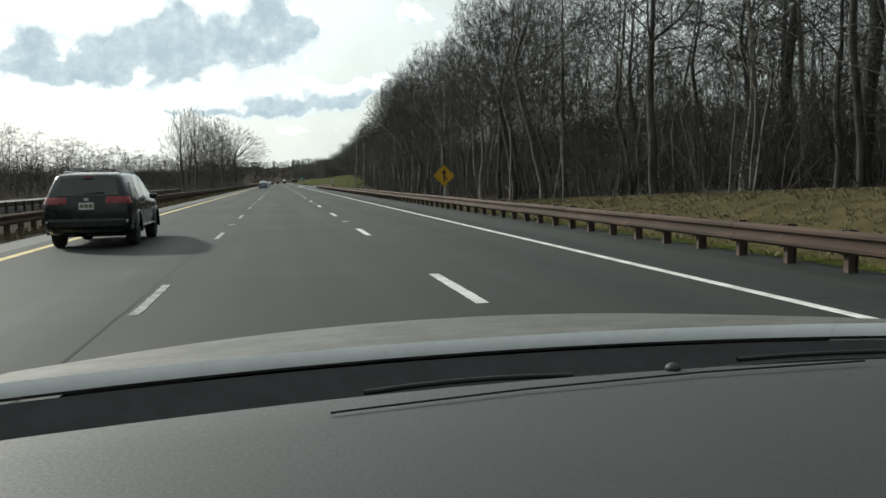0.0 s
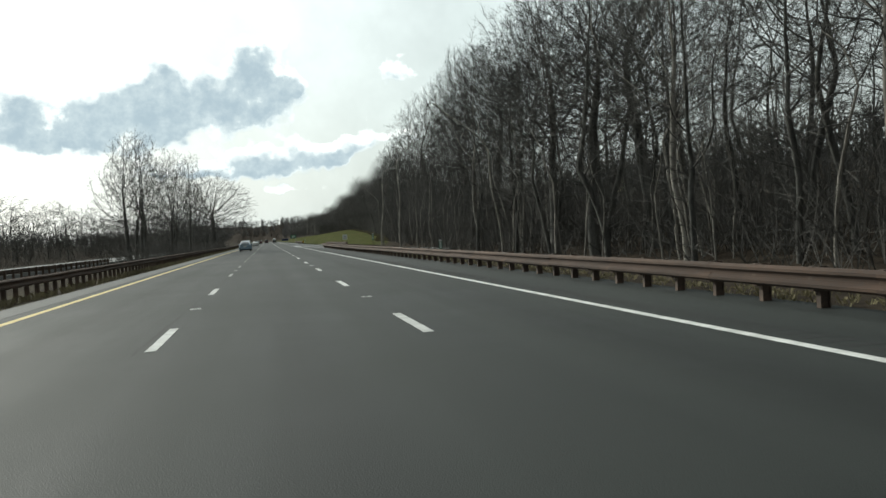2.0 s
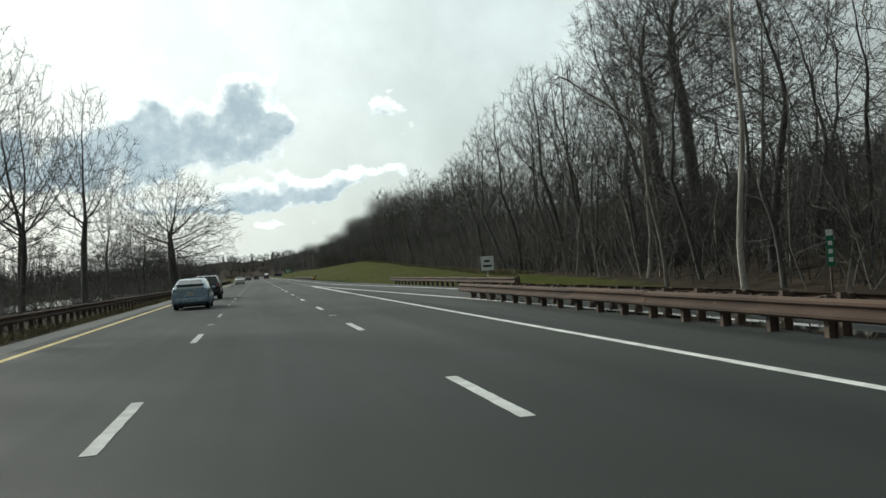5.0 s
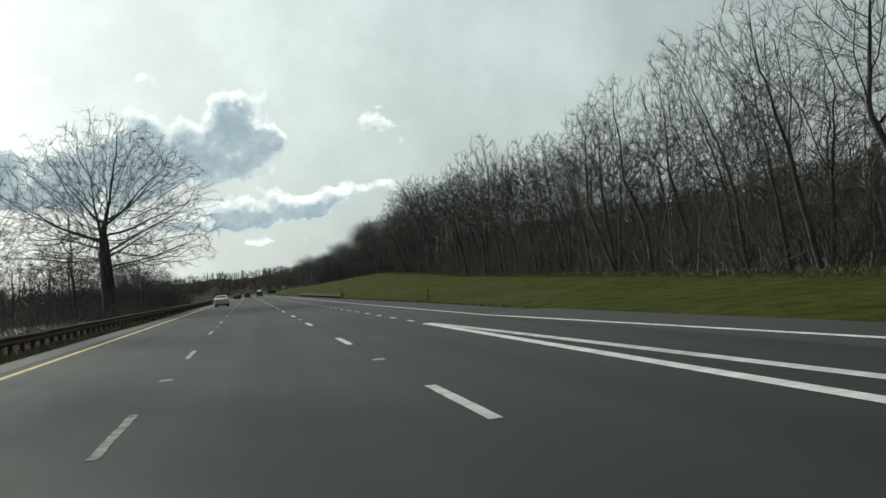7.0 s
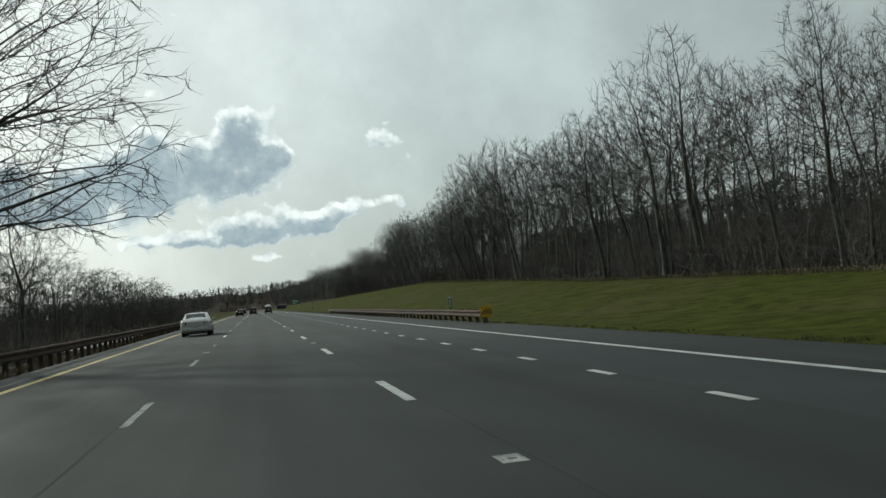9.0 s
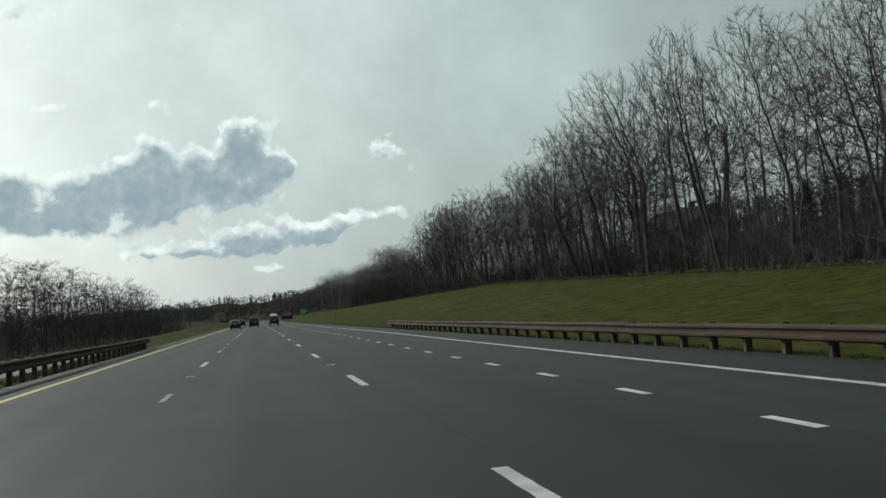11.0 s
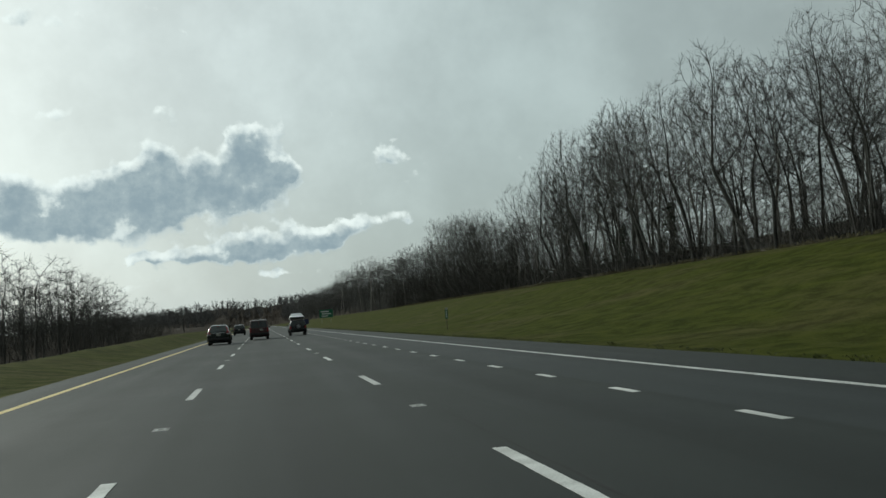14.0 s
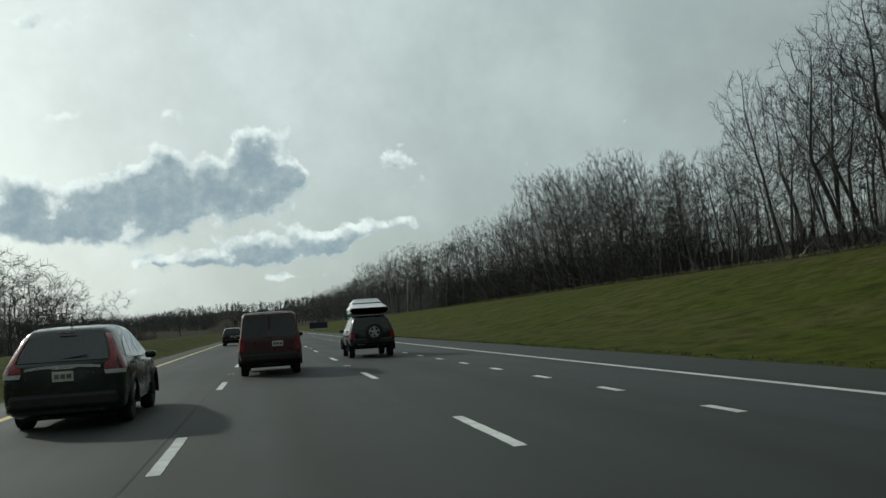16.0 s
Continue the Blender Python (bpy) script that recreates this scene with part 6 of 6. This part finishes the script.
def camera_car():
    cx = 0.12
    thing = empty("carrying_car", (cx, 0, 0), "front of a grey car with its black dashboard", "car")
    half = 0.92
    xs = [-half + 2 * half * k / 24 for k in range(25)]
    back = lambda x: 1.37 - 0.13 * (x / half) ** 2
    hood = []
    for t in (0, 0.06, 0.25, 0.45, 0.62, 0.78, 0.9, 1.0):
        row = []
        for x in xs:
            y = back(x) + t * (2.42 - 0.30 * (x / half) ** 2 - back(x))
            z = 1.092 - 0.02 * (x / half) ** 2 * (0.4 + t) - 0.095 * t - 0.22 * max(0.0, t - 0.45) ** 2 - 0.6 * max(0.0, t - 0.85)
            row.append((x, y, z))
        hood.append(row)
    part("bonnet", sheet("bonnet", hood, 0.02), HOOD_PAINT, thing, "grey dusty bonnet")
    # highlight on the bonnet's rear edge, painted as a strip in the roof-box white
    glint = [[(x, back(x) - d, 1.094 - 0.008 * (x / half) ** 2 + h) for x in xs] for d, h in ((0.0, 0.002), (0.012, 0.007), (0.018, -0.002))]
    part("bonnet_edge", sheet("bonnet_edge", glint[::-1], 0.012), BOX_WHITE, thing, "white strip painted as a glint along the rear edge of the bonnet")
    cowl = [[(x, back(x) - 0.03 - d, 1.075 - 0.008 * (x / half) ** 2 - s) for x in xs] for d, s in ((0.0, 0.0), (0.05, 0.04), (0.16, 0.12), (0.38, 0.22))]
    part("cowl", sheet("cowl", cowl[::-1], 0.02), BLACK_PLASTIC, thing)
    for x0, x1, y0, y1 in ((-0.52, 0.10, 1.12, 1.20), (0.02, 0.80, 1.22, 1.16)):
        store = ([], [])
        pts = [np.array((x0 + (x1 - x0) * k / 10, y0 + (y1 - y0) * k / 10 + 0.03 * math.sin(0.314 * k), 1.046 + 0.012 * math.sin(0.314 * k))) for k in range(11)]
        tube(store, pts, [0.006] * 11, 8)
        tube(store, [p + np.array((0, 0, 0.014)) for p in pts[3:9]], [0.004] * 6, 6)
        part("wiper", mesh_of("wiper", *store, True), BLACK_PLASTIC, thing)
    dash = []
    for t in (0, 0.15, 0.4, 0.7, 0.92, 1.0):
        row = []
        for k in range(25):
            x = -0.78 + 1.56 * k / 24
            edge = 0.945 - 0.14 * (x / 0.78) ** 2
            row.append((x, 0.40 + t * (edge - 0.40), 1.135 + 0.012 * math.sin(3.0 * t) - (0.012 if t == 1.0 else 0)))
        dash.append(row)
    board = part("dashboard", sheet("dashboard", dash, 0.05), DASH_VINYL, thing, "dark grey vinyl dashboard top")
    seam = [[(x, y + d, 1.1478) for x, y in ((-0.40, 0.79), (-0.38, 0.795), (-0.33, 0.805), (-0.2, 0.83), (0.0, 0.852), (0.2, 0.855))] for d in (0.0, 0.0015)]
    part("seam", sheet("seam", seam, 0.002), BLACK_PLASTIC, board)
    bump = lathe([(0.009, 0.0), (0.008, 0.004), (0.005, 0.007), (0.001, 0.008)], 12, "z")
    bmesh.ops.translate(bump, vec=(-0.01, 0.90, 1.140), verts=bump.verts)
    part("light_sensor", bump, DASH_VINYL, board)
    for side in (-1, 1):
        wing = [[(side * (0.90 + 0.04 * t), y, 0.96 - 0.045 * (y - 1.1) - 0.55 * t * t) for y in (0.95, 1.2, 1.5, 1.8, 2.05, 2.15)] for t in (0, 0.25, 0.5, 0.75, 1.0)]
        part("wing", sheet("wing", wing if side > 0 else wing[::-1], 0.02), HOOD_PAINT, thing)
        tyre, rim = wheel_meshes(0.33, 0.21, 5)
        bmesh.ops.transform(tyre, matrix=pose(side * 0.76, 1.62, 0.33), verts=tyre.verts)
        bmesh.ops.transform(rim, matrix=pose(side * 0.76, 1.62, 0.33, 0, 0, 0 if side > 0 else 180), verts=rim.verts)
        hub = part("wheel", tyre, RUBBER, thing)
        part("rim", rim, ALLOY, hub)
    part("front_bumper", box((1.62, 0.26, 0.50), (0, 2.30, 0.52), 0.09), HOOD_PAINT, thing)
    part("engine_bay", box((1.30, 1.05, 0.62), (0, 1.70, 0.62), 0.04), BLACK_PLASTIC, thing)
    part("bulkhead", box((1.50, 0.10, 0.80), (0, 0.98, 0.66), 0.03), BLACK_PLASTIC, thing)


camera_car()


# ---- houses glimpsed between the trees ----
SIDING = surface("pale_yellow_siding", (0.36, 0.34, 0.22), (0.48, 0.46, 0.32), 1.0, 0.8, bump=0.2, stretch=(0.2, 0.2, 6))
BROWN_SIDING = surface("brown_siding", (0.075, 0.055, 0.042), (0.13, 0.10, 0.078), 1.0, 0.85, bump=0.2, stretch=(0.2, 0.2, 6))
SHINGLE = surface("roof_shingle", (0.035, 0.033, 0.032), (0.08, 0.076, 0.072), 2.0, 0.95, bump=0.5)


def house(x, y, base, width, depth, eave, ridge, coat, label, turn):
    thing = empty("house", (x, y, base), label, "house", "", turn)
    walls = bmesh.new()
    w, d = width / 2, depth / 2
    ring = [(-w, 0), (w, 0), (w, eave), (0, ridge), (-w, eave)]
    a, b = [walls.verts.new((px, -d, pz)) for px, pz in ring], [walls.verts.new((px, d, pz)) for px, pz in ring]
    walls.faces.new(a), walls.faces.new(b[::-1])
    for k in range(5):
        walls.faces.new((a[k], a[(k + 1) % 5], b[(k + 1) % 5], b[k]))
    bmesh.ops.recalc_face_normals(walls, faces=walls.faces[:])
    part("wall", walls, coat, thing)
    for side in (-1, 1):
        o = 0.35
        pts = [(side * (w + o), -d - o, eave - o * (ridge - eave) / w), (side * (w + o), d + o, eave - o * (ridge - eave) / w), (0, d + o, ridge + 0.02), (0, -d - o, ridge + 0.02)]
        part("roof", slab([(p, q, r + 0.16) for p, q, r in pts], (0, 0, -0.14)), SHINGLE, thing)
    for wx, wz in ((-w * 0.45, eave * 0.3), (w * 0.45, eave * 0.3), (-w * 0.45, eave * 0.75), (w * 0.45, eave * 0.75)):
        frame_part = part("window", box((1.15, 0.08, 1.45), (wx, -d - 0.02, wz), 0.01), SIGN_WHITE, thing)
        part("pane", box((0.95, 0.04, 1.25), (wx, -d - 0.055, wz), 0.005), GLASS, frame_part)
    part("chimney", box((0.7, 0.7, 1.8), (w * 0.3, 0, ridge + 0.2), 0.02), RUST_POST, thing)


house(75.5, 222.0, ground_at(75.5, 222) - 2.0, 8.0, 10.0, 4.2, 6.6, SIDING, "pale yellow gabled house seen between bare trees", 25)
house(61.0, 436.0, ground_at(61, 436) - 0.3, 9.0, 11.0, 3.4, 6.2, BROWN_SIDING, "brown gabled house seen between bare trees", 15)
